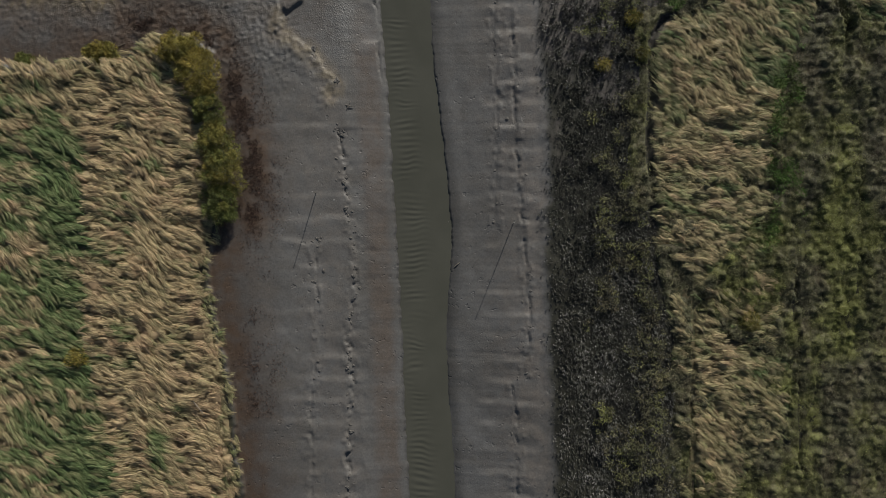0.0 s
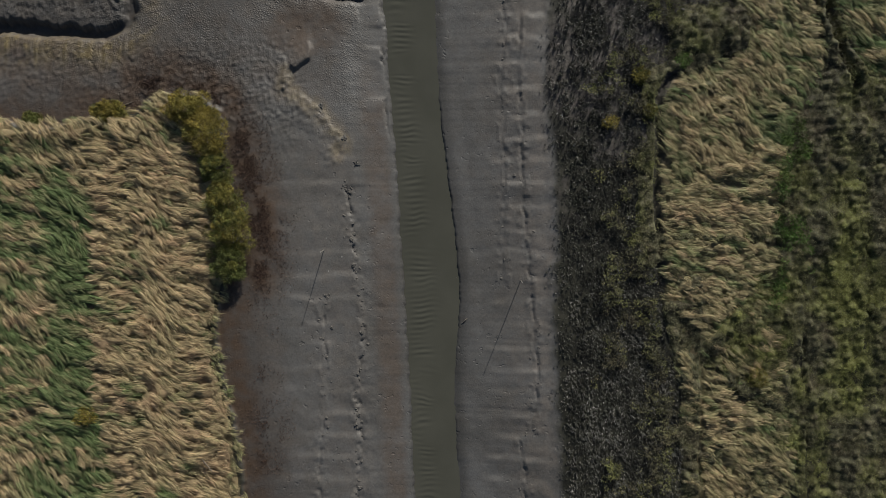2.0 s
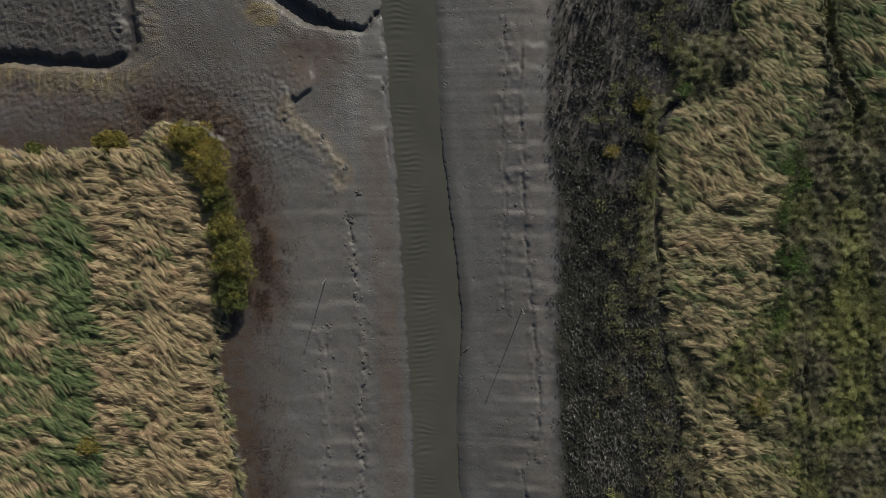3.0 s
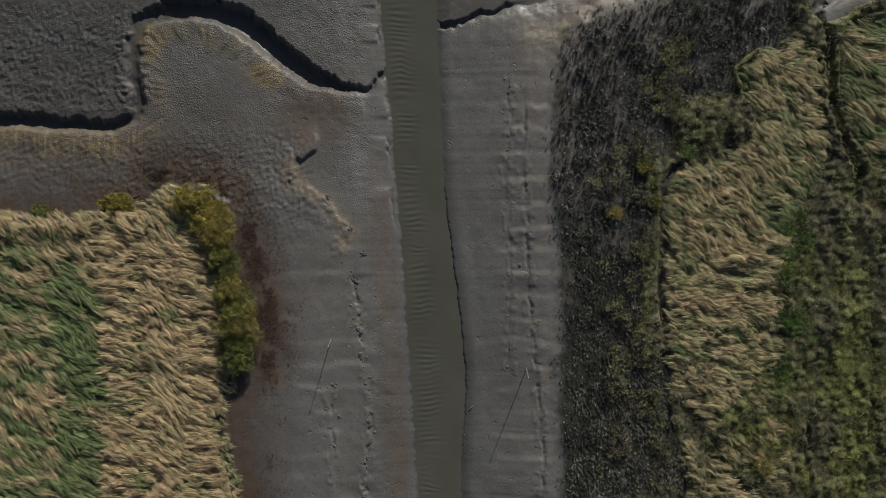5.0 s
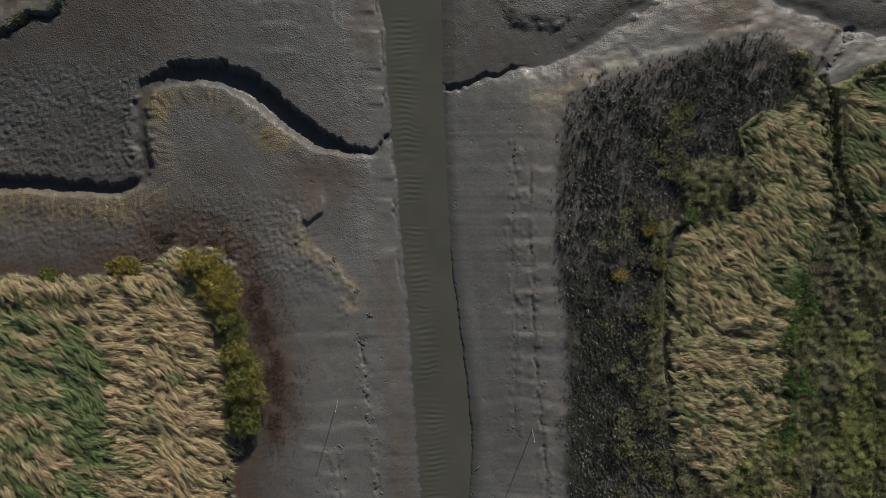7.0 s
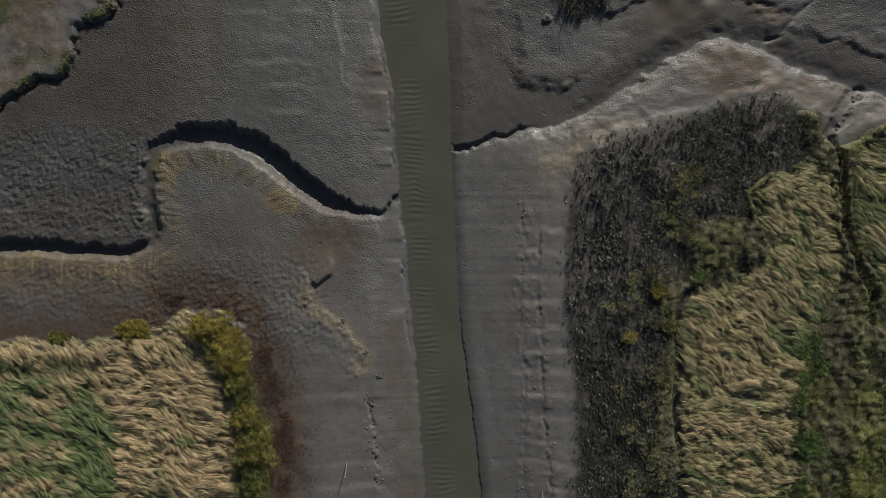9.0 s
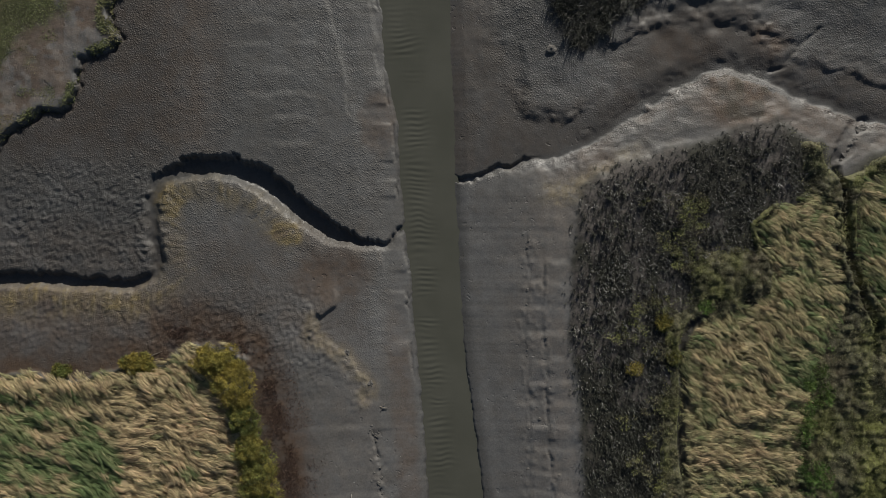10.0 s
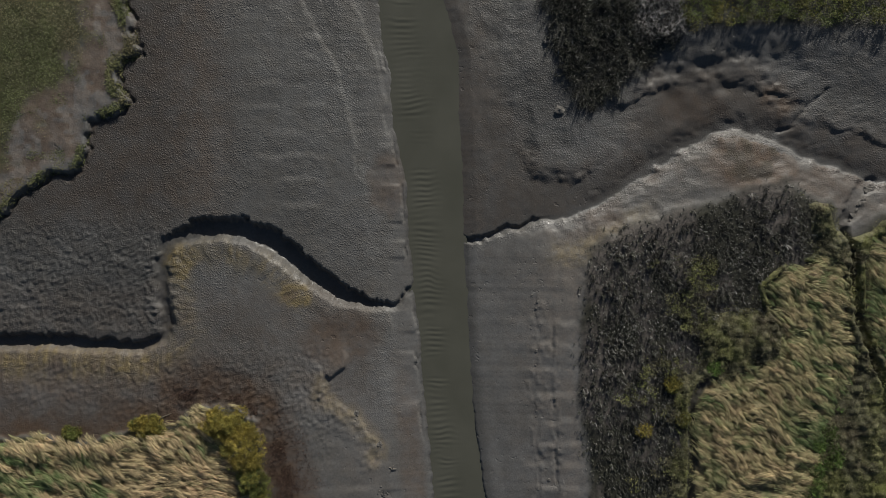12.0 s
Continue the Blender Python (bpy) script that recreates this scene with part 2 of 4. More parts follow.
DITCH = [(36.4, 22.6), (35.2, 22.0), (33.3, 18.7), (34.1, 16.4), (34.3, 12.1), (35.2, 8.2), (36.5, 5.2), (37.1, 4.0), (36.9, 1.8), (35.9, 0.0), (36.0, -3.0),
         (36.8, -5.0), (37.6, -9.0)]
CRACK_A = [(5.9, 14), (6.2, 9), (6.0, 4.5), (6.3, -3.5), (6.3, -10.1), (6.5, -14.6)]
CRACK_B = [(7.5, 11), (7.4, 4.5), (7.7, 1.5), (8.0, -6.5), (9.1, -17.1), (9.6, -21.1), (9.2, -26.7), (8.0, -27.7), (8.6, -30.7), (8.7, -44)]
CLODS_C = [(-7.8, -5), (-7.6, -6.3), (-7.0, -11.3), (-6.3, -14.8), (-6.1, -18.8), (-6.7, -23.9), (-6.3, -27.9), (-6.7, -44)]
CLODS_D = [(-9.6, -15), (-9.8, -16.4), (-9.2, -24.9), (-9.9, -28.5), (-9.7, -44)]
STRAND = [(-25.4, 3.6), (-23.5, 4.2), (-20.5, 3.4), (-18.0, 1.2), (-17.0, -2), (-15.9, -6), (-15.4, -10), (-15.6, -13)]
SPIT = [(-13.8, 5.0), (-12.5, 5.5), (-11.2, 6.2)]
SPIT_RIDGE = [(-13.2, 4.6), (-13.3, 3.2), (-11.8, 2.4), (-10.1, 1.2), (-9.2, 0.2), (-8.1, -1.0), (-8.6, -2.2)]


# shrubs along the western reeds: place, width, depth, height, greenness
SHRUBS = [(-21.4, 1.4, 4.6, 2.8, 1.4, 0.2), (-19.9, -0.7, 3.8, 4.4, 1.7, 0.2), (-19.1, -3.8, 2.6, 3.0, 1.3, 0.75), (-18.2, -6.4, 3.1, 3.4, 1.5, 0.5),
          (-17.6, -9.1, 3.9, 4.8, 1.9, 0.6), (-17.9, -12.0, 3.2, 3.6, 1.5, 0.95), (-28.4, 1.0, 3.6, 1.9, 1.0, 0.35), (-35.4, 0.3, 1.6, 1.1, 0.7, 0.9)]


def water_edges(y):
    w = np.interp(y, [p[0] for p in WATER_W], [p[1] for p in WATER_W]) + 0.10 * vnoise(y * 1.3, y * 0 + 3.3, 41) + 0.05 * vnoise(y * 4, y * 0, 42)
    e = np.interp(y, [p[0] for p in WATER_E], [p[1] for p in WATER_E]) + 0.10 * vnoise(y * 1.1, y * 0 + 8.3, 43) + 0.05 * vnoise(y * 4, y * 0, 44)
    return w, e


def open_patch(x, y):
    """Where the rushes stand apart on pale litter: mostly towards the northern end of the belt."""
    v = 0.8 * vnoise(x * 0.22 + 0.1 * y, y * 0.16, 96) + 0.5 * vnoise(x * 0.7, y * 0.35, 140) + 0.25 * vnoise(x * 1.9, y * 0.9, 141)
    return smooth(0.05, 0.75, v + 0.7 * smooth(-6, 4, y) * smooth(22, 18, x) + 0.35 * smooth(9, 15, y) - 0.05) * smooth(-14, 0, y + 0.4 * (x - 14))


def terrain(x, y):
    """Height of the ground and how its surface is made up."""
    wx = x + 0.25 * vnoise(x * 0.9, y * 0.9, 5) + 0.12 * vnoise(x * 2.6, y * 2.6, 6)
    wy = y + 0.25 * vnoise(x * 0.9, y * 0.9, 7) + 0.12 * vnoise(x * 2.6, y * 2.6, 8)
    west, east = water_edges(y)
    dl, dr = west - x, x - east
    left = np.interp(dl, [-0.6, 0, 0.25, 1.5, 4, 8, 13, 30], [-1.1, -0.8, -0.62, -0.46, -0.12, 0.04, 0.28, 0.32])
    right = np.interp(dr, [-0.6, 0, 0.12, 2, 4, 6, 8, 9, 14], [-1.1, -0.85, -0.64, -0.48, -0.22, 0.08, 0.42, 0.55, 0.62])
    right_n = np.interp(dr, [-0.6, 0, 0.6, 2, 4, 6, 8, 9, 14], [-0.9, -0.77, -0.68, -0.5, -0.25, 0.08, 0.42, 0.55, 0.62])
    scarp = smooth(4, 1, y) * smooth(-26, -20, y + 2 * vnoise(y * 0.2, y * 0, 14) * 3)
    scarp = np.maximum(scarp, 0.5 * smooth(0.1, 0.5, vnoise(y * 0.25, y * 0 + 5, 15)) * (y < 4))
    right = right_n + (right - right_n) * scarp
    z = np.where(dl > dr, left, right)
    z = np.where((dl < -0.6) & (dr < -0.6), -1.1, z)
    mudl, mudr = smooth(0.3, 1.5, dl), smooth(0.3, 1.5, dr)

    # eastern side arm: lit slope on its southern bank, low floor, bars to the north
    td, ts, _ = line_dist(TRIB, wx, wy)
    s = td * ts
    slope = np.interp(-s, [0, 0.25, 1.2, 3.5, 7], [-0.62, -0.3, 0.02, 0.42, 0.62])
    north_of = (s > 0) & (x > east - 0.2)
    z = np.where((s <= 0) & (x > east + 0.5), -np.log(np.exp(-7 * z) + np.exp(-7 * np.maximum(slope, -0.6))) / 7, z)
    bar = inside(NE_BAR, wx, wy)
    floor = -0.6 + 0.05 * fbm(x * 0.5, y * 0.5, 21)
    rise = 1.15 + 0.55 * vnoise(x * 0.5, y * 0.5, 22) + 1.3 * smooth(15.0, 18.0, x) + 3.5 * smooth(6.6, 4.6, x + 0.8 * vnoise(x * 0.4, y * 0.4, 149)) * smooth(24.0, 26.5, y)
    rise = rise * (1 - 0.5 * smooth(29, 31, x))
    floor = floor + smooth(-0.2, rise, bar + 0.45 * fbm(x * 0.7, y * 0.7, 24) + 0.3 * np.abs(vnoise(x * 1.7, y * 1.3, 136))) * (0.3 + 0.17 * smooth(27, 31, x)) + smooth(2.5, 9, bar) * 0.5
    gully = 0.55 * np.abs(vnoise(x * 1.5 + 0.5 * y, y * 0.5, 130)) + 0.25 * vnoise(x * 3.0, y * 3.0, 131)
    basin = -0.6 + (0.3 + 0.08 * vnoise(x * 0.7, y * 0.7, 132)) * (0.65 * smooth(0.2, 2.6, s) + 0.35 * smooth(0.7, 1.7, s + gully)) * smooth(9, 13, x)
    floor = np.maximum(floor, basin)
    floor = np.minimum(floor, np.interp(dr, [-0.6, 0, 0.6, 2.5, 5], [-0.9, -0.78, -0.68, -0.45, 3]))
    z = np.where(north_of, floor, z)
    groove = line_dist([(27.6, 27.0), (29.0, 27.4), (29.8, 28.6), (31.0, 30.0), (32.3, 31.0)], wx, wy)[0]
    z = z - 0.15 * smooth(0.24, 0.06, groove) * (s > 0.5)
    ld, ls, _ = line_dist([(16.2, 30.9), (17.6, 31.7), (19.6, 31.6), (21.4, 32.1), (23.0, 31.4), (24.6, 31.9), (26.4, 31.2)], wx, wy)
    z = z + (0.06 + 0.2 * smooth(-0.3, 0.6, vnoise(x * 0.8, y * 0.55, 27) + 0.4 * vnoise(x * 2.2, y * 1.6, 155))) * np.where(ls > 0, smooth(7.0, 1.5, ld), smooth(0.3 + 0.7 * np.abs(vnoise(x * 1.6, y * 0.8, 150)), 0.0, ld)) * (s > 0)
    z = z - 0.28 * smooth(0.32, 0.08, td) * smooth(8, 5, x) * (x > east)
    rubble = smooth(2.2, 1.0, np.hypot(wx - 28.0, wy - 30.1))
    z = z + rubble * 0.17 * np.abs(fbm(x * 1.4, y * 1.4, 134, 3))
    slump = smooth(-0.5, 0.8, bar) * smooth(6, 2.0, bar) * smooth(14, 16, x) * (s > 0)
    z = z + slump * (0.06 * fbm(wx * 0.6, wy * 0.9, 23, 3) + 0.07 * np.abs(fbm(wx * 1.5, wy * 1.7, 26, 4)) - 0.02)

    z = z + 0.06 * (np.abs(fbm(wx * 1.9, wy * 2.3, 168, 3)) - 0.2) * smooth(-1.5, 0.5, bar) * smooth(13, 16, x) * (s > 0.6)
    # marsh platforms
    bed, marsh, nw, nm = inside(LEFT_BED, wx, wy), inside(RIGHT_MARSH, wx, wy), inside(NW_MARSH, wx + 0.3 * vnoise(x * 1.8, y * 1.8, 9), wy), inside(NORTH_MARSH, wx, wy)
    z = z + (0.62 - z) * smooth(-0.15, 0.25, bed)
    z = z + (0.68 - z) * smooth(-0.8, 1.2, marsh)
    z = z + (0.66 + 0.08 * fbm(x * 0.6, y * 0.6, 12) + 0.1 * smooth(1, 4, nw) - z) * smooth(-0.12, 0.16, nw)
    z = z + (0.7 - z) * smooth(-4.2, 0.8, nm + 0.8 * fbm(x * 0.5, y * 0.5, 133)) * (y > 30)

    z = z - 0.34 * smooth(-0.6, -0.28, nw) * smooth(-0.02, -0.2, nw) * (0.6 + 0.5 * vnoise(x * 1.2, y * 1.2, 17))
    lit = (s < -0.15) * smooth(6, 3, -s) * smooth(5, 11, x) * (1 - smooth(-0.3, 0.4, marsh))
    z = z + lit * (0.085 * fbm(wx * 0.6, wy * 1.0, 28, 4) + 0.07 * np.abs(fbm(wx * 2.2, wy * 2.2, 29, 2)))
    # western creek
    teeth = 0.05 * vnoise(x * 3.3, y * 3.3, 16)
    cd, cs, ca = line_dist(CREEK, wx * 0.6 + x * 0.4 + teeth, wy * 0.6 + y * 0.4 + teeth)
    cd = cd + np.where(cs > 0, 0.3 * np.abs(vnoise(x * 2.6 + 0.5 * y, y * 0.8, 135)) + 0.1 * vnoise(x * 6, y * 4, 167) - 0.12, 0)
    half, deep = np.interp(ca, range(len(CREEK)), CREEK_HALF), np.interp(ca, range(len(CREEK)), CREEK_DEEP)
    steep, gentle = smooth(0.18, -0.22, cd - half), smooth(0.5, -0.4, cd - half)
    narrow = smooth(0.6, 0.2, half)
    cut = np.where(cs > 0, steep, gentle * (1 - narrow) + smooth(0.4, -0.3, cd - half) * narrow)
    z = z - deep * cut * (dl > -0.3)
    lip = np.exp(-((cd - half - 1.1) / 0.95) ** 2) * (cs < 0) * (dl > 2.5)
    z = z + 0.07 * lip
    around = np.where(x < -27, x, 7.0 * np.arctan2(y - 11, x + 21))
    z = z + (0.1 * np.abs(vnoise(around * 2.3, cd * 0.5, 146)) - 0.04) * np.exp(-((cd - half - 1.5) / 0.75) ** 2) * (cs < 0) * smooth(-14, -17, x)
    z = z + 0.16 * np.abs(vnoise(x * 1.6, y * 1.9, 147)) * np.exp(-((cd - half - 0.6) / 0.6) ** 2) * smooth(17.5, 16, y) * smooth(-29.4, -28.4, x) * smooth(-25.2, -26, x) * smooth(9, 10, y)
    te = inside(TAN_EAST, wx * 0.4 + x * 0.6, wy * 0.4 + y * 0.6)
    z = z - 0.35 * smooth(-0.6, -0.45, te) * smooth(0.0, -0.2, te) * (x < 21.5) * (marsh > 1) * smooth(-15, -9, y)
    # ditch in the eastern marsh
    dd, _, da = line_dist(DITCH, wx, wy)
    open_end = smooth(2.6, 1.2, da)
    z = z - (0.8 - 0.58 * open_end) * smooth(0.36, 0.08, dd - 0.45 * open_end) * smooth(9.5, 6.5, da)

    # relief of the mud
    veg = np.maximum.reduce([smooth(-0.2, 0.4, bed), smooth(-0.5, 0.8, marsh), smooth(0, 0.3, nw), smooth(-0.4, 0.4, nm)])
    open_mud = (1 - veg) * np.maximum(mudl, mudr)
    rough_w = smooth(-25.5, -28.5, x) * smooth(8.6, 9.6, y) * smooth(21, 17, y) * (1 - smooth(-0.3, 0.2, nw))
    rough_p = smooth(-10, -14, x) * smooth(-4.5, 1.5, y + 0.15 * x + 2) * smooth(9.5, 5.5, y)
    patchy = smooth(-0.5, 0.4, fbm(x * 0.16, y * 0.16, 30))
    grainy = np.clip(smooth(-3, 7, y) * smooth(-5, -8, x) * (0.35 + 0.5 * patchy) + 0.8 * smooth(20, 26, y) * (x > 0) * patchy + 0.15 * patchy, 0, 1)
    z = z + open_mud * (0.05 * fbm(x * 0.45, y * 0.45, 31) + 0.03 * grainy * fbm(x * 2.1, y * 2.1, 33, 3))
    a, b = x * 0.83 + y * 0.55, -x * 0.55 + y * 0.83
    lump, big_, _ = bushes(a + 0.15 * vnoise(x * 2, y * 2, 164), b * 1.3 + 0.15 * vnoise(x * 2, y * 2, 165), 0.42, 166)
    lump = np.clip((lump - 0.3) / 0.7, 0, 1)
    z = z + open_mud * rough_w * (1 - cut) * (0.135 * lump * (0.15 + big_) + 0.05 * np.abs(fbm(a * 2.3, b * 3.3, 35, 2)) + 0.04 * vnoise(x * 1.1, y * 1.1, 34))
    z = z + open_mud * rough_p * (0.1 * lump * big_ + 0.06 * np.abs(fbm(a * 2.0, b * 3.2, 36, 2)) + 0.02 * vnoise(x * 3.1, y * 3.1, 32))
    # ribs across the eastern bank, and weaker ones on the western
    warp = y + 0.28 * vnoise(x * 0.4, y * 0.25, 37) + 0.12 * vnoise(x * 1.4, y * 0.8, 38)
    phase = np.mod(warp / 2.1 + 0.25 * vnoise(y * 0.12, y * 0, 39), 1.0)
    rib = np.where(phase < 0.75, phase / 0.75, (1 - phase) / 0.25)
    on_e = smooth(4.6, 6.2, x - 0.05 * y * (y > 0) - 0 * y) * smooth(11.5, 9.0, x) * smooth(17, 10, y)
    z = z + (1 - smooth(-0.3, 0.5, marsh)) * on_e * 0.12 * (rib - 0.5) * (0.6 + 0.5 * vnoise(x * 0.7, y * 0.5, 40))
    on_w = smooth(3.0, 5.0, dl) * smooth(13, 8, dl) * smooth(2, -3, y)
    z = z + on_w * 0.075 * (rib - 0.5) * (0.6 + 0.8 * vnoise(x * 0.5, y * 0.4, 45))
    far_w = smooth(17, 21, y) * smooth(-22, -18, x) * smooth(-11, -14, x)
    z = z + far_w * 0.06 * (rib - 0.5) * (0.5 + 0.9 * vnoise(x * 0.5, y * 0.4, 46))
    for line, seed in (([(-16.5, 46), (-15.0, 39), (-12.3, 34), (-10.9, 29), (-10.2, 25)], 47), ([(-11.5, 46), (-10.3, 39), (-8.7, 35), (-7.7, 31.5), (-7.5, 29)], 48)):
        bd, bs, _ = line_dist(line, x + 0.3 * vnoise(x * 0.8, y * 0.8, seed), y)
        z = z - 0.1 * smooth(-0.25, 0.25, bd * bs) * smooth(3.0, 0.4, bd)
    # undercut lip along the western water's edge
    lip_w = dl - 0.55 - 0.3 * vnoise(y * 0.5, y * 0 + 2, 142) - 0.14 * vnoise(y * 2.1, y * 0 + 4, 143)
    torn = smooth(-0.25, 0.2, vnoise(y * 0.6, y * 0 + 6, 144)) * smooth(-2, 2, y) * smooth(40, 30, y)
    z = z + torn * 0.1 * smooth(-0.07, 0.07, lip_w) * smooth(2.2, 0.2, lip_w) - torn * 0.12 * smooth(0.12, 0.02, np.abs(lip_w + 0.06))
    # broken scarps along the banks
    for line, seed, deep_, wide, step in ((CRACK_A, 51, 0.03, 0.06, 0.045), (CRACK_B, 52, 0.1, 0.07, 0.05), (CLODS_C, 53, 0.14, 0.09, -0.12), (CLODS_D, 54, 0.08, 0.12, -0.05)):
        kd, ks, ka = line_dist(line, x + (0.28 if seed == 53 else 0.14) * vnoise(x * 1.3, y * 1.3, seed) + (0.17 if seed == 53 else 0.09) * vnoise(x * 3.6, y * 3.6, seed + 1), y)
        ends = smooth(0, 0.4, ka) * smooth(len(line) - 1, len(line) - 1.3, ka)
        gap = smooth(-0.1, 0.45, vnoise(y * 1.1, x * 0.3, seed + 9) + 0.35 * vnoise(y * 3.1, x * 0, seed + 3))
        z = z - deep_ * gap * smooth(wide + 0.1, wide * 0.4, kd) * ends
        z = z + step * ends * smooth(-0.09, 0.09, kd * ks) * smooth(2.4, 0.3, kd) * (0.7 + 0.5 * vnoise(y * 0.9, x * 0, seed + 6))
        z = z + 0.05 * ends * np.exp(-((kd - 0.4) / 0.3) ** 2) * smooth(0.1, 0.6, vnoise(x * 2.6, y * 2.6, seed + 5))
    ed, es, _ = line_dist(SPIT, wx, wy)
    z = z + 0.25 * smooth(-14.4, -11.8, x) * smooth(-10.9, -11.4, wx) * np.where(es > 0, smooth(2.4, 0, ed), smooth(0.4, 0, ed))
    rd, rs, _ = line_dist(SPIT_RIDGE, wx, wy)
    z = z + (0.1 + 0.08 * vnoise(x * 1.1, y * 1.1, 25) + 0.06 * vnoise(x * 2.7, y * 2.7, 148)) * np.where(rs > 0, smooth(0.55, 0.0, rd), smooth(2.6, 0.0, rd))
    z = z + (0.05 * fbm(x * 0.7, y * 0.7, 60)) * veg

    # the 0.5 along the spit ridge (rd) paints its sunlit edge into the colour
    pale = np.clip(0.85 * smooth(0.2, 1.0, nw) * smooth(5.6, 3.9, nw + 2.6 * fbm(x * 0.3, y * 0.3, 61) + 3.0 * smooth(28, 22, y)) + 0.14 * smooth(0.2, 0.8, -s) * smooth(5.5, 2.0, -s) * smooth(6, 11, x) * smooth(0.3, -0.6, marsh)
                   + 0.5 * smooth(1.5, 0.1, rd) + 0.5 * smooth(1.6, 0.2, ed) * (es > 0) * smooth(-13.8, -12, x) + 0.2 * lip + 0.4 * smooth(1.5, 8, dr) * smooth(0.3, -0.6, marsh) * (s < 0) * smooth(19, 13, y) + 0.22 * smooth(2.5, 5, dl) * smooth(11, 7, dl) * smooth(4, -4, y), 0, 1)
    red = smooth(-3.2, -0.4, bed + 0.9 * fbm(x * 0.4, y * 0.4, 63)) * (1 - smooth(-0.1, 0.2, bed))
    strand = smooth(3.4, 0.6, line_dist(STRAND, wx, wy)[0]) * (1 - smooth(-0.1, 0.2, bed))
    red = np.clip(red * 0.9 + 0.75 * strand + 0.24 * smooth(-7, -10, x) * smooth(1, 4, y) * smooth(15, 12, y) + 0.3 * smooth(-22, -26, x) * smooth(-1, 2, y) * smooth(8.5, 7, y) + 0.42 * smooth(0.4, 1.2, dl) * smooth(3.4, 2.2, dl) * smooth(10, 0, y) + 0.32 * smooth(-6.5, -2.5, bed + 0.9 * fbm(x * 0.3, y * 0.3, 145)) * smooth(0, -8, y) * (1 - smooth(-0.1, 0.2, bed)) + 0.5 * smooth(-19, -25, x + 2 * fbm(x * 0.1, y * 0.1, 62)) * smooth(17, 22, y) * (1 - smooth(-0.2, 0.1, nw))
                  + 0.35 * north_of * smooth(3, 0, bar) * smooth(0, 1, td) + 0.9 * smooth(3.6, 1.8, np.hypot((wx - 25.4) * 0.7, wy - 24.4)) * (s < -0.8) + 0.6 * rubble + 0.4 * smooth(1.2, 0.6, np.hypot((wx - 20.3) / 4.0, (wy - 29.6) / 1.7)) + 0.75 * smooth(0.2, 1.0, nw) * smooth(-0.2, 0.1, 0.7 * vnoise(x * 0.7, y * 0.7, 65) + 0.6 * vnoise(x * 2.1, y * 2.1, 66) + 0.02)
                  + 0.7 * smooth(1.0, 0.3, np.hypot(wx + 15.9, wy - 12.9)), 0, 1)
    silt = np.maximum(smooth(1.1, 0.7, np.hypot((wx + 7.4) / 1.9, (wy - 22.6) / 3.2)), smooth(1.1, 0.6, np.hypot((wx + 11.5) / 4.0, (wy - 8.6) / 2.6)))
    red = np.clip(red + 0.45 * silt + 0.5 * lit * smooth(-0.4, 0.5, fbm(x * 0.4, y * 0.4, 139)), 0, 1)
    gloss = np.clip(0.7 * smooth(1.1, 0.4, -s) * smooth(-0.1, 0.1, -s) * (x > east) + 0.35 * lip + 0.3 * smooth(0.5, -0.2, cd - half) * (cs < 0) + 0.35, 0, 1)
    rim = np.exp(-((cd - half - 1.3) / 1.3) ** 2) * (cs < 0) * (dl > 2.5)
    algae = np.clip(rim * (0.55 + 0.6 * smooth(-0.2, 0.5, vnoise(around * 2.3, cd * 0.5, 146))) * smooth(-12.5, -15.5, x) * (0.6 + 0.5 * smooth(-26, -29, x)) * smooth(-0.5, 0.4, fbm(x * 0.35, y * 0.35, 64) + 0.3) + smooth(1.7, 0.5, np.hypot(wx + 15.5, (wy - 12.5) * 1.1)) * 1.2 + smooth(1.9, 0.6, np.hypot(wx + 25.9, (wy - 15.6) * 0.8)) + 0.4 * smooth(1.3, 0.3, rd)
                    + 0.5 * (s < 0) * smooth(1.6, 0.6, np.abs(-s - 3.2)) * smooth(6, 9, x) * smooth(18, 13, x), 0, 1)
    wet = np.clip(0.2 * lit + 0.25 * smooth(10, 20, y) * (x < 0) * (1 - smooth(0, 0.4, nw)) + 0.3 * smooth(3, 6, y) * smooth(-6, -10, x) + 0.6 * smooth(-5.5, -1.5, bed) * (1 - smooth(-0.1, 0.2, bed)) + np.maximum(smooth(0.4, 0.05, np.abs(dl)), 0.9 * smooth(1.4, 0.2, np.abs(dr))) + north_of * (0.68 + 0.3 * smooth(0.8, -0.5, bar)) + cut * 0.3 + 0.45 * smooth(-23, -28, x) * smooth(8.2, 9, y) * (1 - smooth(-0.2, 0, nw)), 0, 1)
    soil = np.clip(np.maximum.reduce([smooth(-0.2, 0.3, bed), smooth(-0.2, 0.6, marsh), smooth(4.2, 5.6, nw + 2.6 * fbm(x * 0.3, y * 0.3, 61) + 3.0 * smooth(28, 22, y)), smooth(-0.6, 0.2, nm), 0.85 * smooth(-0.2, 1.4, inside(NE_RUSH, wx, wy)), 0.6 * smooth(2.6, 1.6, np.hypot((wx - 25.6) * 0.7, wy - 24.7)) * smooth(-0.5, 0.2, vnoise(x * 1.2, y * 1.2, 137)) * (s < -0.8)]), 0, 1)
    soil = soil * (1 - smooth(0.5, 0.2, dd) * open_end)
    litter = 0.72 * smooth(-0.3, 0.8, marsh) * smooth(0.3, -0.3, te) * open_patch(x, y) * smooth(31, 29, x)
    thatch = np.maximum.reduce([smooth(0.3, 0.8, bed), smooth(0.0, 0.5, te), smooth(0.0, 0.5, inside(GREEN_EAST, wx, wy))]) * smooth(0.5, 0.8, dd)
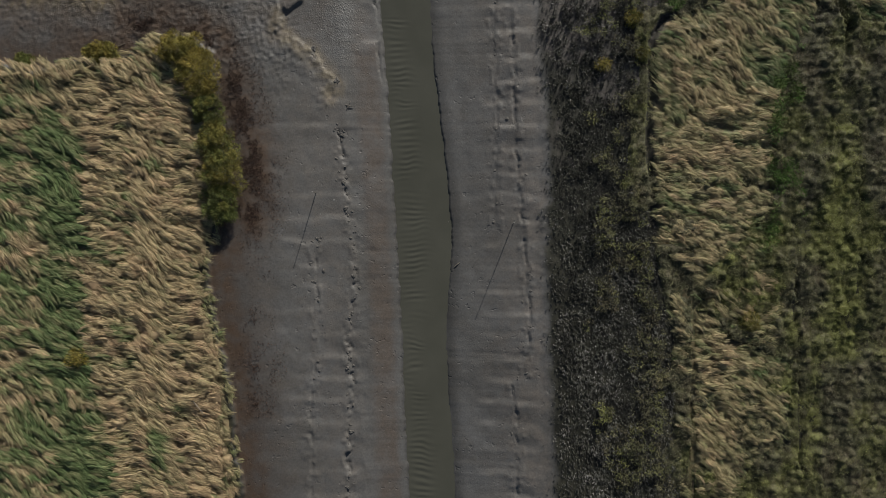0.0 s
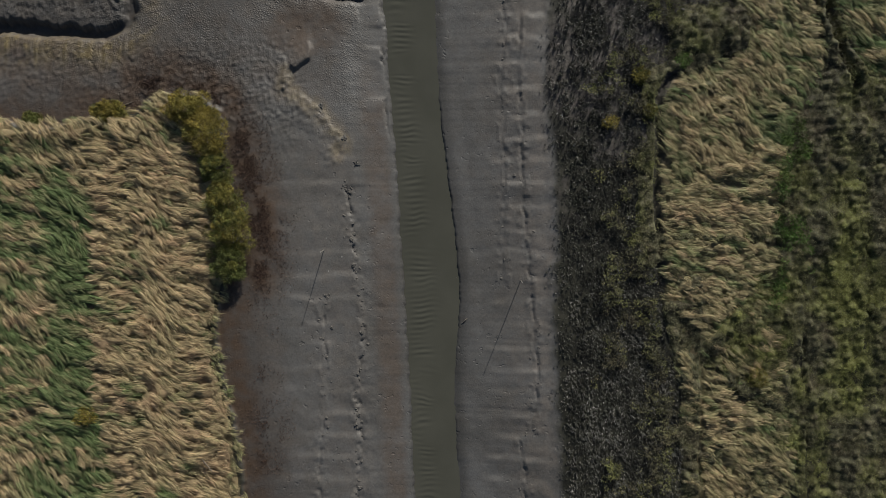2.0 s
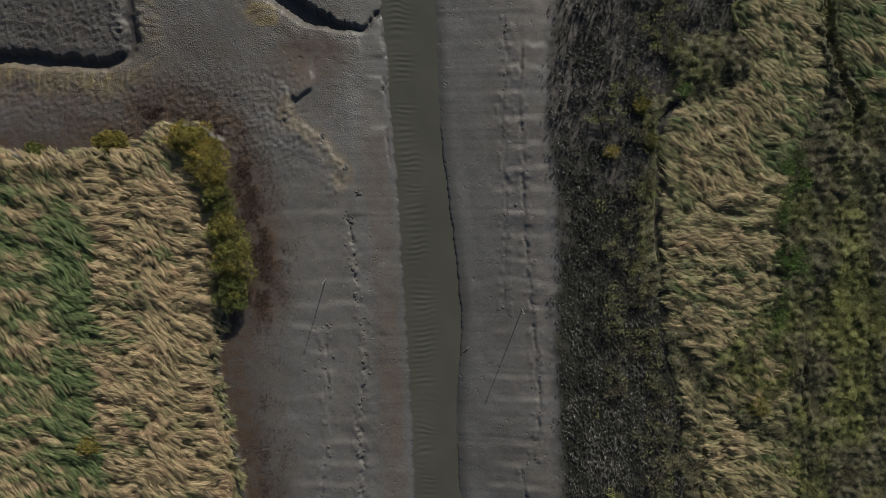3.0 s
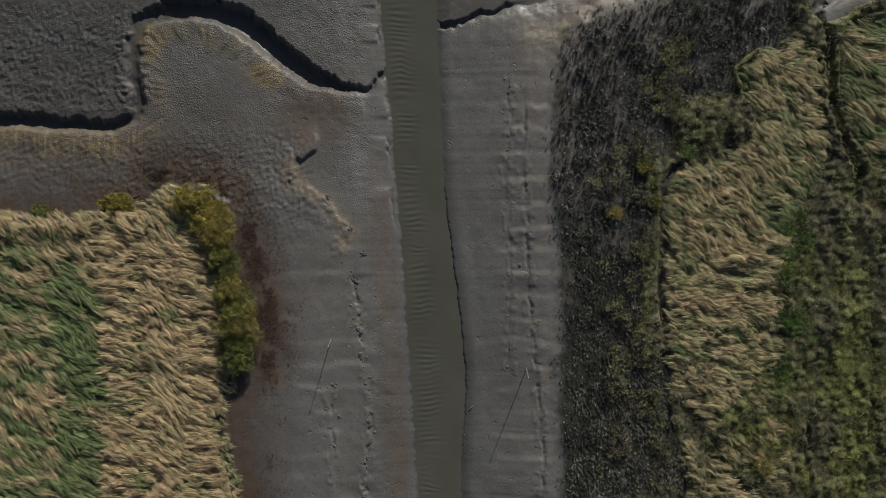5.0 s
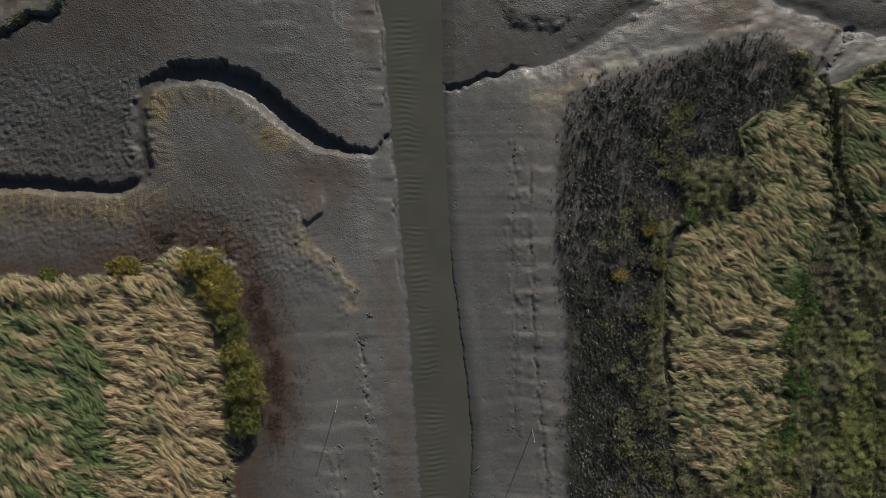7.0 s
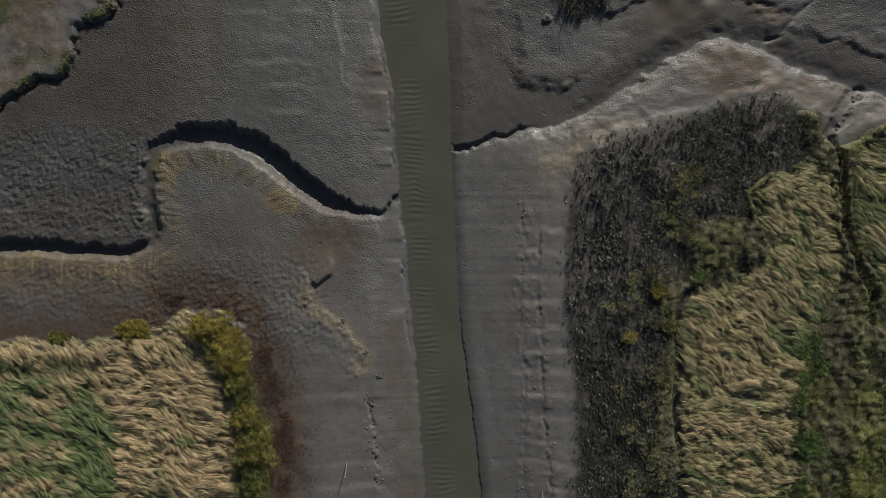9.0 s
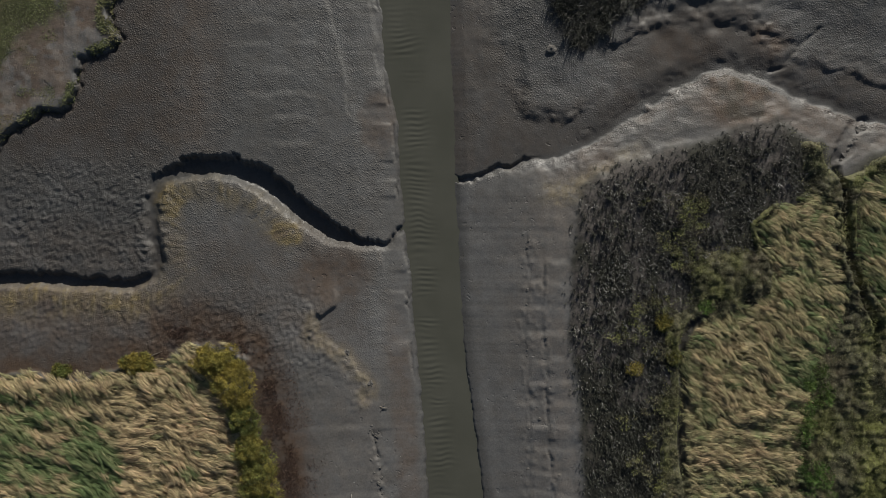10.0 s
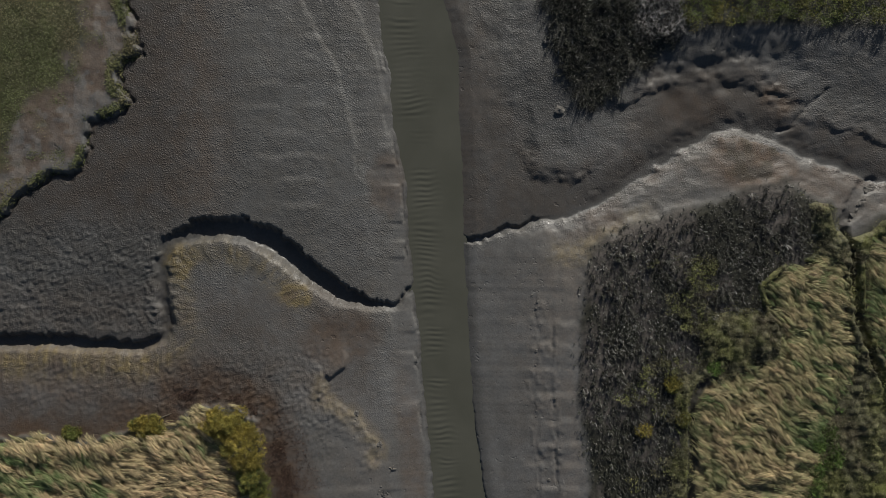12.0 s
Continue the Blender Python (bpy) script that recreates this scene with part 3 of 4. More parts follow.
    grain = np.clip((0.06 + 0.94 * grainy + 0.5 * smooth(-18, -24, x) * smooth(8, 10, y)) * (1 - 0.6 * smooth(1.6, 0.2, np.minimum(np.abs(dl), np.abs(dr)))) + 0.5 * gloss * (gloss > 0.5), 0, 1)
    grain = np.clip(grain * (1 - 0.75 * silt) * (1 - 0.7 * smooth(0, 0.3, nw)) + 0.25 * lit, 0, 1) * (1 - 0.85 * cut)
    return z, dict(pale=pale, rust=red, algae=algae, wet=wet, soil=soil, grain=grain, gloss=gloss, thatch=thatch, litter=litter, moss=smooth(3.4, 5.6, nw + 2.6 * fbm(x * 0.3, y * 0.3, 61) + 3.0 * smooth(28, 22, y)))


def steps(parts):
    out = [np.arange(a, b, h) for a, b, h in parts]
    return np.concatenate(out)


grow = 46.0 * 1.18 ** np.arange(1, 25)
GX = np.concatenate([-grow[::-1], steps([(-46, -42, 0.4), (-42, -29, 0.13), (-29, 11, 0.115), (11, 46.1, 0.22)]), grow])
GY = np.concatenate([-grow[::-1], steps([(-46, -40, 0.4), (-40, 41, 0.136), (41, 46.1, 0.4)]), grow])


def mesh_from(name, verts, faces, material, values=None, smooth_faces=False):
    """A mesh out of arrays: faces is a list of arrays, each with as many columns as its faces have corners."""
    me = bpy.data.meshes.new(name)
    me.vertices.add(len(verts))
    me.vertices.foreach_set("co", np.ascontiguousarray(verts, np.float32).ravel())
    loops = np.concatenate([f.ravel() for f in faces])
    sizes = np.concatenate([np.full(len(f), f.shape[1]) for f in faces])
    me.loops.add(len(loops))
    me.loops.foreach_set("vertex_index", loops.astype(np.int32))
    me.polygons.add(len(sizes))
    me.polygons.foreach_set("loop_start", (np.cumsum(sizes) - sizes).astype(np.int32))
    for key, value in (values or {}).items():
        me.attributes.new(key, "FLOAT", "POINT").data.foreach_set("value", np.ascontiguousarray(value, np.float32).ravel())
    me.update(calc_edges=True)
    me.polygons.foreach_set("use_smooth", np.full(len(sizes), smooth_faces))
    me.materials.append(material)
    return me


def grid_faces(nx, ny):
    i = np.arange(nx * ny).reshape(ny, nx)
    return np.stack([i[:-1, :-1], i[:-1, 1:], i[1:, 1:], i[1:, :-1]], -1).reshape(-1, 4)


# ---- ground and water ----
gx, gy = np.meshgrid(GX, GY)
gz, made_of = terrain(gx, gy)
ground = new("ground", mesh_from("ground", np.stack([gx, gy, gz], -1).reshape(-1, 3), [grid_faces(len(GX), len(GY))], MUD, made_of, True))
tagged(ground, "grey tidal mud flats with eroded creeks and marsh banks", "ground", kind="structure")


def height(x, y):
    """Height of the finished ground."""
    i = np.clip(np.searchsorted(GX, x) - 1, 0, len(GX) - 2)
    j = np.clip(np.searchsorted(GY, y) - 1, 0, len(GY) - 2)
    u, v = (x - GX[i]) / (GX[i + 1] - GX[i]), (y - GY[j]) / (GY[j + 1] - GY[j])
    return gz[j, i] * (1 - u) * (1 - v) + gz[j, i + 1] * u * (1 - v) + gz[j + 1, i] * (1 - u) * v + gz[j + 1, i + 1] * u * v


def build_water():
    ys = np.concatenate([-grow[::-1], np.arange(-46, 46.1, 0.1), grow])
    us = np.linspace(0, 1, 34)
    w, e = water_edges(ys)
    u, y = np.meshgrid(us, ys)
    x = (w - 0.5)[:, None] + u * (e - w + 1.0)[:, None]
    bend = y + 0.16 * vnoise(x * 1.1, y * 0.5, 71) + 0.5 * (u - 0.35) ** 2
    strength = smooth(-0.3, 0.6, 0.7 * vnoise(u * 1.2, y * 0.33, 72) + 0.7 * vnoise(u * 2.5, y * 1.1, 74) + 0.3) * np.exp(-((u - 0.33) / 0.17) ** 2)
    z = WATER_Z + 0.021 * strength * np.sin(bend * 2 * math.pi / 0.5 + 3.0 * vnoise(u * 1.5, y * 0.5, 75) + 1.5 * vnoise(y * 0.4, y * 0, 73)) * (np.abs(y) < 46)
    ob = new("water", mesh_from("water", np.stack([x, y, z], -1).reshape(-1, 3), [grid_faces(34, len(ys))], WATER, None, True))
    tagged(ob, "murky olive-grey creek water with small ripples", "water", kind="structure")


build_water()


# ---- plants ----
def blades(name, x, y, z, heading, length, width, rise, droop, tone, material, vigour_shade=None):
    """Thin bent leaves, one island each."""
    n = len(x)
    cuts = (0.5, 0.5)
    roll = rng.uniform(-0.7, 0.7, n)
    up = np.array([0, 0, 1.0])
    p = np.stack([x, y, z], -1)
    rows, tones = [], []
    for k, share in enumerate(cuts):
        e = rise + (droop - rise) * k / max(1, len(cuts) - 1)
        d = np.stack([np.cos(heading), np.sin(heading), np.zeros(n)], -1)
        side = np.stack([-np.sin(heading) * np.cos(roll), np.cos(heading) * np.cos(roll), np.sin(roll)], -1) * (width * (0.35, 0.5)[k])[:, None]
        rows += [p - side, p + side]
        tones += [tone] * 2
        p = p + (length * share)[:, None] * (d * np.cos(e)[:, None] + up * np.sin(e)[:, None])
    rows.append(p)
    tones.append(tone)
    c = len(rows)
    b = np.arange(n)[:, None] * c
    faces = [b + np.array([2 * k, 2 * k + 1, 2 * k + 3, 2 * k + 2]) for k in range(len(cuts) - 1)] + [b + np.array([c - 3, c - 2, c - 1])]
    return mesh_from(name, np.stack(rows, 1).reshape(-1, 3), faces, material, {"tone": np.stack(tones, 1).ravel(), "vigour_shade": np.repeat(np.ones(n) if vigour_shade is None else vigour_shade, c)})


def scatter(box, density):
    x0, y0, x1, y1 = box
    n = int((x1 - x0) * (y1 - y0) * density)
    return rng.uniform(x0, x1, n), rng.uniform(y0, y1, n)


def sx_limit(y):
    """How far east the western reeds reach beside the shrubs."""
    return np.interp(y, [-15, -13.5, -8, -4, 0, 3], [0, -18.0, -18.0, -19.1, -20.3, -20.8])


# narrow trodden lanes through reeds and scrub, and rolls of straw on the northern edge
LANES = [[(32.6, -13), (32.7, -20), (33.3, -30), (33.8, -42)], [(23.7, -20), (23.9, -30), (24.1, -42)], [(38.3, -8), (38.4, -14), (38.2, -19)]]
PLUMES = [[(-39.6, -1.0), (-37.4, -0.7), (-35.0, -0.6), (-33.0, -0.3)], [(-32.4, -0.9), (-31.0, -0.4), (-29.4, 0.3)], [(-27.6, -0.5), (-26.2, -0.7), (-25.0, -0.3)]]


def locks(name, tx, ty, base, heading, curl, length, wide, arch, tone, vigour_shade, per):
    """Reeds combed into locks: the leaves of a lock follow one curved line over a rounded back and draw together at its tip."""
    i = np.repeat(np.arange(len(tx)), per)
    n = len(i)
    v = np.clip(rng.normal(0, 0.55, n), -1.3, 1.3)
    start = rng.uniform(-0.12, 0.55, n)
    share = rng.uniform(0.34, 0.56, n)
    fray, bend, lift = rng.normal(0, 0.17, n), rng.normal(0, 0.12, n), rng.normal(0, 0.03, n)
    size = rng.uniform(0.018, 0.032, n)
    wave, turn = rng.normal(0, 0.22, len(tx)), rng.uniform(0, 6.28, len(tx))
    rows, tones = [], []
    for k in range(3):
        q = start + share * k / 2
        h = heading[i] + curl[i] * (q - 0.3) + wave[i] * np.sin(q * 5.5 + turn[i])
        along_ = length[i] * (q - 0.35)
        mean = heading[i] + curl[i] * (q - 0.3) * 0.5 + wave[i] * 0.5 * np.sin(q * 5.5 + turn[i])
        off = (v * (1 - 0.5 * smooth(0.4, 1.1, q)) + fray * (q - start) * 2.2) * wide[i]
        cx = tx[i] + np.cos(mean) * along_ - np.sin(h) * off
        cy = ty[i] + np.sin(mean) * along_ + np.cos(h) * off
        back = arch[i] * (np.sin(np.clip(q * 1.0 + 0.12, 0, 1.15) / 1.15 * math.pi) ** 0.8 - 0.6 * v * v)
        cz = base[i] + back + lift + bend * 0.14 * k - 0.04 * (k == 2)
        p = np.stack([cx, cy, cz], -1)
        if k == 2:
            rows.append(p)
            tones.append(tone[i])
        else:
            tilt = np.clip(-0.6 * v, -0.65, 0.65) + fray * 1.5
            side = np.stack([-np.sin(h) * np.cos(tilt), np.cos(h) * np.cos(tilt), np.sin(tilt)], -1) * (size * (0.4, 0.5)[k])[:, None]
            rows += [p - side, p + side]
            tones += [tone[i] + (0.24, 0.06)[k]] * 2
    flat = np.clip(np.stack(tones, 1) + rng.normal(0, 0.05, n)[:, None], 0, 1)
    b = np.arange(n)[:, None] * 5
    faces = [b + np.array([0, 1, 3, 2]), b + np.array([2, 3, 4])]
    return mesh_from(name, np.stack(rows, 1).reshape(-1, 3), faces, REED, {"tone": flat.ravel(), "vigour_shade": np.repeat(vigour_shade[i], 5)})


def reed_lie(tx, ty, area, tone_of):
    """How the flattened reeds lie: their height, their direction and how green they are."""
    west = tx < 0
    edge = inside(area, tx, ty)
    rows_x = tx + 0.6 * vnoise(tx * 0.25, ty * 0.25, 126) + 0.045 * (ty + 20)
    column = np.where(west, 0.5 * smooth(-29.3, -30.3, rows_x) + 0.5 * smooth(-25.6, -24.8, rows_x) * smooth(-21.8, -23.2, rows_x), 0.25)
    flow = -0.12 - column + 0.3 * vnoise(tx * 0.2, ty * 0.2, 82) + np.where(west, 0.3, 0.5) * vnoise(tx * 0.55, ty * 0.55, 83)
    # slow swells, and rows that stand higher where they were pushed against each other
    across = 0.27 * tx - 0.96 * ty + 1.5 * vnoise(tx * 0.22, ty * 0.22, 84) + 0.9 * vnoise(tx * 0.6, ty * 0.6, 113)
    phase = np.mod(across / np.where(west, 1.75, 2.6) + 0.3 * vnoise(tx * 0.9, ty * 0.9, 114), 1.0)
    front = np.where(phase < 0.78, phase / 0.78, (1 - phase) / 0.22)
    strong = smooth(-0.5, 0.5, vnoise(tx * 0.35, ty * 0.45, 115))
    seam = np.where(west, np.exp(-((rows_x + 24.6) / 0.7) ** 2) + 0.6 * np.exp(-((rows_x + 28.9) / 0.8) ** 2) - np.exp(-((rows_x + 26.0) / 0.5) ** 2) - 0.8 * np.exp(-((rows_x + 30.2) / 0.5) ** 2) - 0.5 * np.exp(-((rows_x + 21.9) / 0.5) ** 2), 0)
    lift = np.clip(0.4 + strong * np.where(west, 0.78, 0.8) * (front - 0.42) + 0.17 * seam + 0.3 * vnoise(tx * 0.9, ty * 1.1, 85), 0.05, 1.1) * smooth(-0.3, 0.9, edge)
    tone = tone_of(tx, ty) + 0.32 * smooth(0.38, 0.1, lift) - 0.1
    for line in PLUMES:
        pd, ps, _ = line_dist(line, tx + 0.25 * vnoise(tx * 1.1, ty * 1.1, 116), ty + 0.25 * vnoise(tx * 1.1, ty * 1.1, 117))
        on = smooth(0.85, 0.35, pd)
        behind = smooth(1.9, 1.2, pd) * (1 - on) * (ps < 0)
        lift = lift * (1 - 0.8 * behind) * (1 - on) + on * 1.35
        flow = flow * (1 - on) + on * -0.75
        tone = tone * (1 - on) + 0.2 * behind
    return lift, flow, tone, edge


def sheet(name, box, step, mask, rise, tone, vigour_shade, material, label, category):
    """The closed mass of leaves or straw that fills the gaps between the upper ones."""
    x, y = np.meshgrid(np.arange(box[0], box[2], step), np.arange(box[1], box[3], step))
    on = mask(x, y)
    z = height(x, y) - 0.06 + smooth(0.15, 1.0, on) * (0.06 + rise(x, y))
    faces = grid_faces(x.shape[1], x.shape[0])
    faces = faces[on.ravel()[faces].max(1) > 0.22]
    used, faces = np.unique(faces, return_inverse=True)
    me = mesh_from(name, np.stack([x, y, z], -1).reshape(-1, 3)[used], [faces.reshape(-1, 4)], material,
                   {"tone": np.clip(tone(x, y), 0, 1).ravel()[used], "vigour_shade": np.maximum(vigour_shade(x, y), 0.15).ravel()[used]}, True)
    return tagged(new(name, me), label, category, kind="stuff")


def reed_room(x, y):
    """1 where reeds may lie, 0 under the shrubs and in the trodden lanes."""
    room = np.ones(x.shape)
    for sx, sy, sw, sd, _, _ in SHRUBS:
        room = room * (np.hypot((x - sx) / sw, (y - sy) / sd) > 0.44)
    for lane in LANES:
        room = room * (line_dist(lane, x + 0.2 * vnoise(x * 0.8, y * 0.8, 112), y)[0] > 0.25)
    return room * ((x < sx_limit(y) - 0.2) | (x > 0)) * ~((x > 0) & (x < 23.8) & (y < -15) & (vnoise(x * 0.9, y * 0.9, 159) < 0.3))


def lodged_reeds(name, box, area, density, tone_of, label, reach=1.0):
    """Reeds laid over by the wind in locks that overlap like combed hair."""
    per = 24
    tx, ty = scatter(box, density / per)
    keep = inside(area, tx, ty) > -0.08 + 0.3 * vnoise(tx * 0.9, ty * 0.9, 81)
    keep &= reed_room(tx, ty) > 0.5
    keep &= ~((tx > 0) & (ty < -9) & (vnoise(tx * 0.45, ty * 0.45, 138) > 0.32) & (rng.random(len(tx)) > 0.35))
    tx, ty = tx[keep], ty[keep]
    n = len(tx)
    lift, flow, tone, edge = reed_lie(tx, ty, area, tone_of)
    west = tx < 0
    lift = lift + rng.normal(0, 0.09, n) * smooth(-0.3, 0.9, edge)
    flow = flow + rng.normal(0, 0.17, n)
    curl = -0.35 + 1.0 * vnoise(tx * 0.6 + 9, ty * 0.6, 86) + rng.normal(0, 0.5, n)
    tone = tone + rng.normal(0, 0.15, n)
    arch = rng.uniform(0.05, 0.15, n)
    fringe = west & (edge < 1.3) & (ty < -13)
    flow = np.where(fringe, flow * 0.4 - 0.35 + rng.normal(0, 0.45, n), flow)
    tone = tone + 0.22 * fringe
    z = height(tx, ty) + 0.14 + 0.62 * lift
    me = locks(name, tx, ty, z, flow, curl, rng.uniform(0.95, 1.75, n) * reach * np.where(fringe, 0.65, 1), rng.uniform(0.12, 0.27, n), arch, np.clip(tone, -0.1, 1), np.clip(rng.normal(1.03, 0.17, n) - 0.08 * fringe, 0.6, 1.5), per)
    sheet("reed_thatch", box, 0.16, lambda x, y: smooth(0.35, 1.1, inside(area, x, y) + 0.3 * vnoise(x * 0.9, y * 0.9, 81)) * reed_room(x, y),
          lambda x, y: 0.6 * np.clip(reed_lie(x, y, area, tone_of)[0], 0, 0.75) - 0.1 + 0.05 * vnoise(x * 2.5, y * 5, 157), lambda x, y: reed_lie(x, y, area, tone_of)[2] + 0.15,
          # about half the locks' brightness, so the shade of the gaps is in the colour
          lambda x, y: 0.56 + 0.24 * vnoise(x * 1.6 + y * 0.6, y * 5.5, 158), REED, "matted straw under the flattened reeds, darkened for gap shade", "reeds")
    return tagged(new(name, me), label, "reeds", kind="stuff")


def tone_west(x, y):
    border = np.interp(y, [-42, -37, -33, -28, -24, -10, -5, -2], [-25.9, -26.6, -27.4, -28.7, -29.5, -29.8, -29.9, -30.5]) + 0.3 * vnoise(x * 0.8, y * 0.8, 90)
    west = border - x
    stripe = smooth(-0.2, 0.4, west) * smooth(5.0, 3.0, west + 0.8 * vnoise(x * 0.3, y * 0.3, 118)) * smooth(-4.5, -8, y)
    mixed = smooth(1.5, 3.5, west) * smooth(0.5, -3, y)
    tuft = smooth(1.4, 0.5, np.hypot((x + 23.3) / 0.9, (y + 34.0) / 2.3)) + 0.6 * smooth(1.4, 0.4, np.hypot((x + 26.0) / 1.2, (y + 24.5) / 3.0)) + 0.5 * smooth(1.4, 0.5, np.hypot((x + 26.5) / 0.8, (y + 3.5) / 2.2))
    streak = 0.7 * vnoise(x * 0.35 + 0.25 * y, y * 0.7, 91) + 0.8 * vnoise(x * 0.7 + 0.4 * y, y * 1.7, 92) + 0.5 * vnoise(x * 1.6, y * 2.6, 123)
    return np.clip(smooth(-0.4, 0.8, streak - 0.4 - 0.4 * smooth(0.5, -0.5, west) + 0.72 * mixed + 1.25 * stripe + 1.0 * tuft) * 0.92, 0, 1)


def tone_east(x, y):
    green = smooth(28.2, 31.0, x + 0.8 * vnoise(x * 0.3, y * 0.3, 89)) * smooth(-20, -8, y) * smooth(8, 3, y) + 0.22 * smooth(3, 9, y) + 0.35 * smooth(0.2, 0.6, vnoise(x * 0.2, y * 0.25, 125))
    streak = 0.7 * vnoise(x * 0.45, y * 0.45 + 0.2 * x, 93) + 0.7 * vnoise(x * 0.8, y * 1.6 + 0.4 * x, 94) + 0.4 * vnoise(x * 1.6, y * 2.6, 124)
    return np.clip(0.24 + 0.12 * smooth(26, 30, x) + smooth(-0.2, 0.8, streak - 0.45 + 0.8 * green) * 0.5, 0, 1)


lodged_reeds("reed_bed", (-43.5, -40, -14, 4), LEFT_BED, 165, tone_west, "wind-flattened tan and green reeds on the marsh platform")
lodged_reeds("reed_bed", (19, -40, 36, 17), TAN_EAST, 180, tone_east, "wind-flattened straw-coloured reeds with green patches", 0.78)
lodged_reeds("reed_bed", (34, 3, 43, 21), GREEN_EAST, 160, lambda x, y: np.clip(0.6 + 0.6 * vnoise(x * 0.6, y * 0.9, 95), 0, 1), "green reeds beyond the narrow marsh ditch")


BAY = [(23.5, -19.2), (26.8, -15.6), (31.0, -12.5), (31.3, -18), (31.6, -24.6), (27.2, -22.8)]
lodged_reeds("reed_bed", (23, -26, 33, -12), BAY, 105, lambda x, y: np.clip(0.3 + 0.5 * vnoise(x * 0.7, y * 0.7, 110), 0, 1), "thin straw reeds mixed with low scrub", 0.8)


def rushes(name, box, chance, density, label, per=6, loose=0.66, out_=0.09, tall_=(0.16, 0.46)):
    """Stiff dead stems standing in small clumps."""
    cx, cy = scatter(box, density / per)
    apart = open_patch(cx, cy)
    keep = rng.random(len(cx)) < chance(cx, cy) * (1 - loose * apart) * (0.55 + 0.45 * smooth(-0.45, 0.1, vnoise(cx * 1.9, cy * 1.5, 171)))
    cx, cy, apart = cx[keep], cy[keep], apart[keep]
    m = len(cx)
    i = np.repeat(np.arange(m), per)
    n = len(i)
    heading = rng.uniform(0, 6.28, n)
    out = rng.uniform(0, out_, n)
    x, y = cx[i] + np.cos(heading) * out, cy[i] + np.sin(heading) * out
    leaning = rng.normal(-1.9, 0.5, m)
    heading = np.where(rng.random(n) < 0.6, leaning[i] + rng.normal(0, 0.35, n), heading)
    pale = (rng.random(m) < 0.04 + 0.08 * smooth(-4, 6, cy) * (cy < 26)) * rng.uniform(0.15, 0.5, m)
    tone = np.clip(pale[i] + 0.13 * smooth(-8, -20, y) * (0.6 + 0.6 * vnoise(x * 0.5, y * 0.5, 169)) + (rng.random(n) < 0.09 + 0.09 * smooth(-4, 6, y) * (y < 26)) * rng.uniform(0.25, 0.8, n) + 0.75 * smooth(14.4, 15.8, x) * smooth(35, 36.5, y), 0, 1)
    rise = rng.uniform(0.95, 1.5, n)
    tall = rng.uniform(*tall_, m) * (1 + 0.35 * vnoise(cx * 0.8, cy * 0.8, 97)) * (1 + 0.4 * apart) * (0.6 + 0.4 * np.maximum(smooth(0, 2.5, inside(RIGHT_MARSH, cx, cy)), cy > 26))
    me = blades(name, x, y, height(x, y) - 0.03, heading, tall[i] * rng.uniform(0.7, 1.1, n), rng.uniform(0.02, 0.042, n), rise, rise - rng.uniform(0.1, 0.8, n), tone, RUSH,
                vigour_shade=(rng.uniform(0.65, 1.35, m) * np.clip(1 + 0.7 * vnoise(cx * 1.5, cy * 1.3, 170), 0.35, 1.7))[i])
    return tagged(new(name, me), label, "rushes", kind="stuff")


def belt_chance(x, y):
    d = inside(RIGHT_MARSH, x, y) + 0.5 * vnoise(x * 0.7, y * 0.7, 98)
    gap = np.maximum(smooth(-0.3, -0.5, inside(TAN_EAST, x, y)), smooth(-9, -15, y) * smooth(0.2, -0.2, inside(TAN_EAST, x, y)))
    return smooth(-0.6, 2.2, d) * smooth(10.0, 7.0, d - 2.2 * smooth(3, 9, y) - 2.6 * smooth(-11, -17, y) + 1.2 * vnoise(x * 0.3, y * 0.3, 99)) * smooth(31.5, 29.5, x) * gap


rushes("rush_belt", (8, -40, 33, 24), belt_chance, 270, "dense belt of dark dead rushes along the mud bank")
rushes("rush_belt", (8, -12, 33, 24), lambda x, y: belt_chance(x, y) * open_patch(x, y), 40, "dark upright rush tufts standing apart on pale litter", 16, 0.0, 0.17, (0.3, 0.55))
rushes("rush_belt", (5, 28, 20, 43), lambda x, y: smooth(-0.4, 1.2, inside(NE_RUSH, x, y) + 0.6 * vnoise(x * 0.8, y * 0.8, 100)), 230,
       "dark dead rushes thinning out onto the mud bar", 6, 0.0, 0.1, (0.25, 0.6))


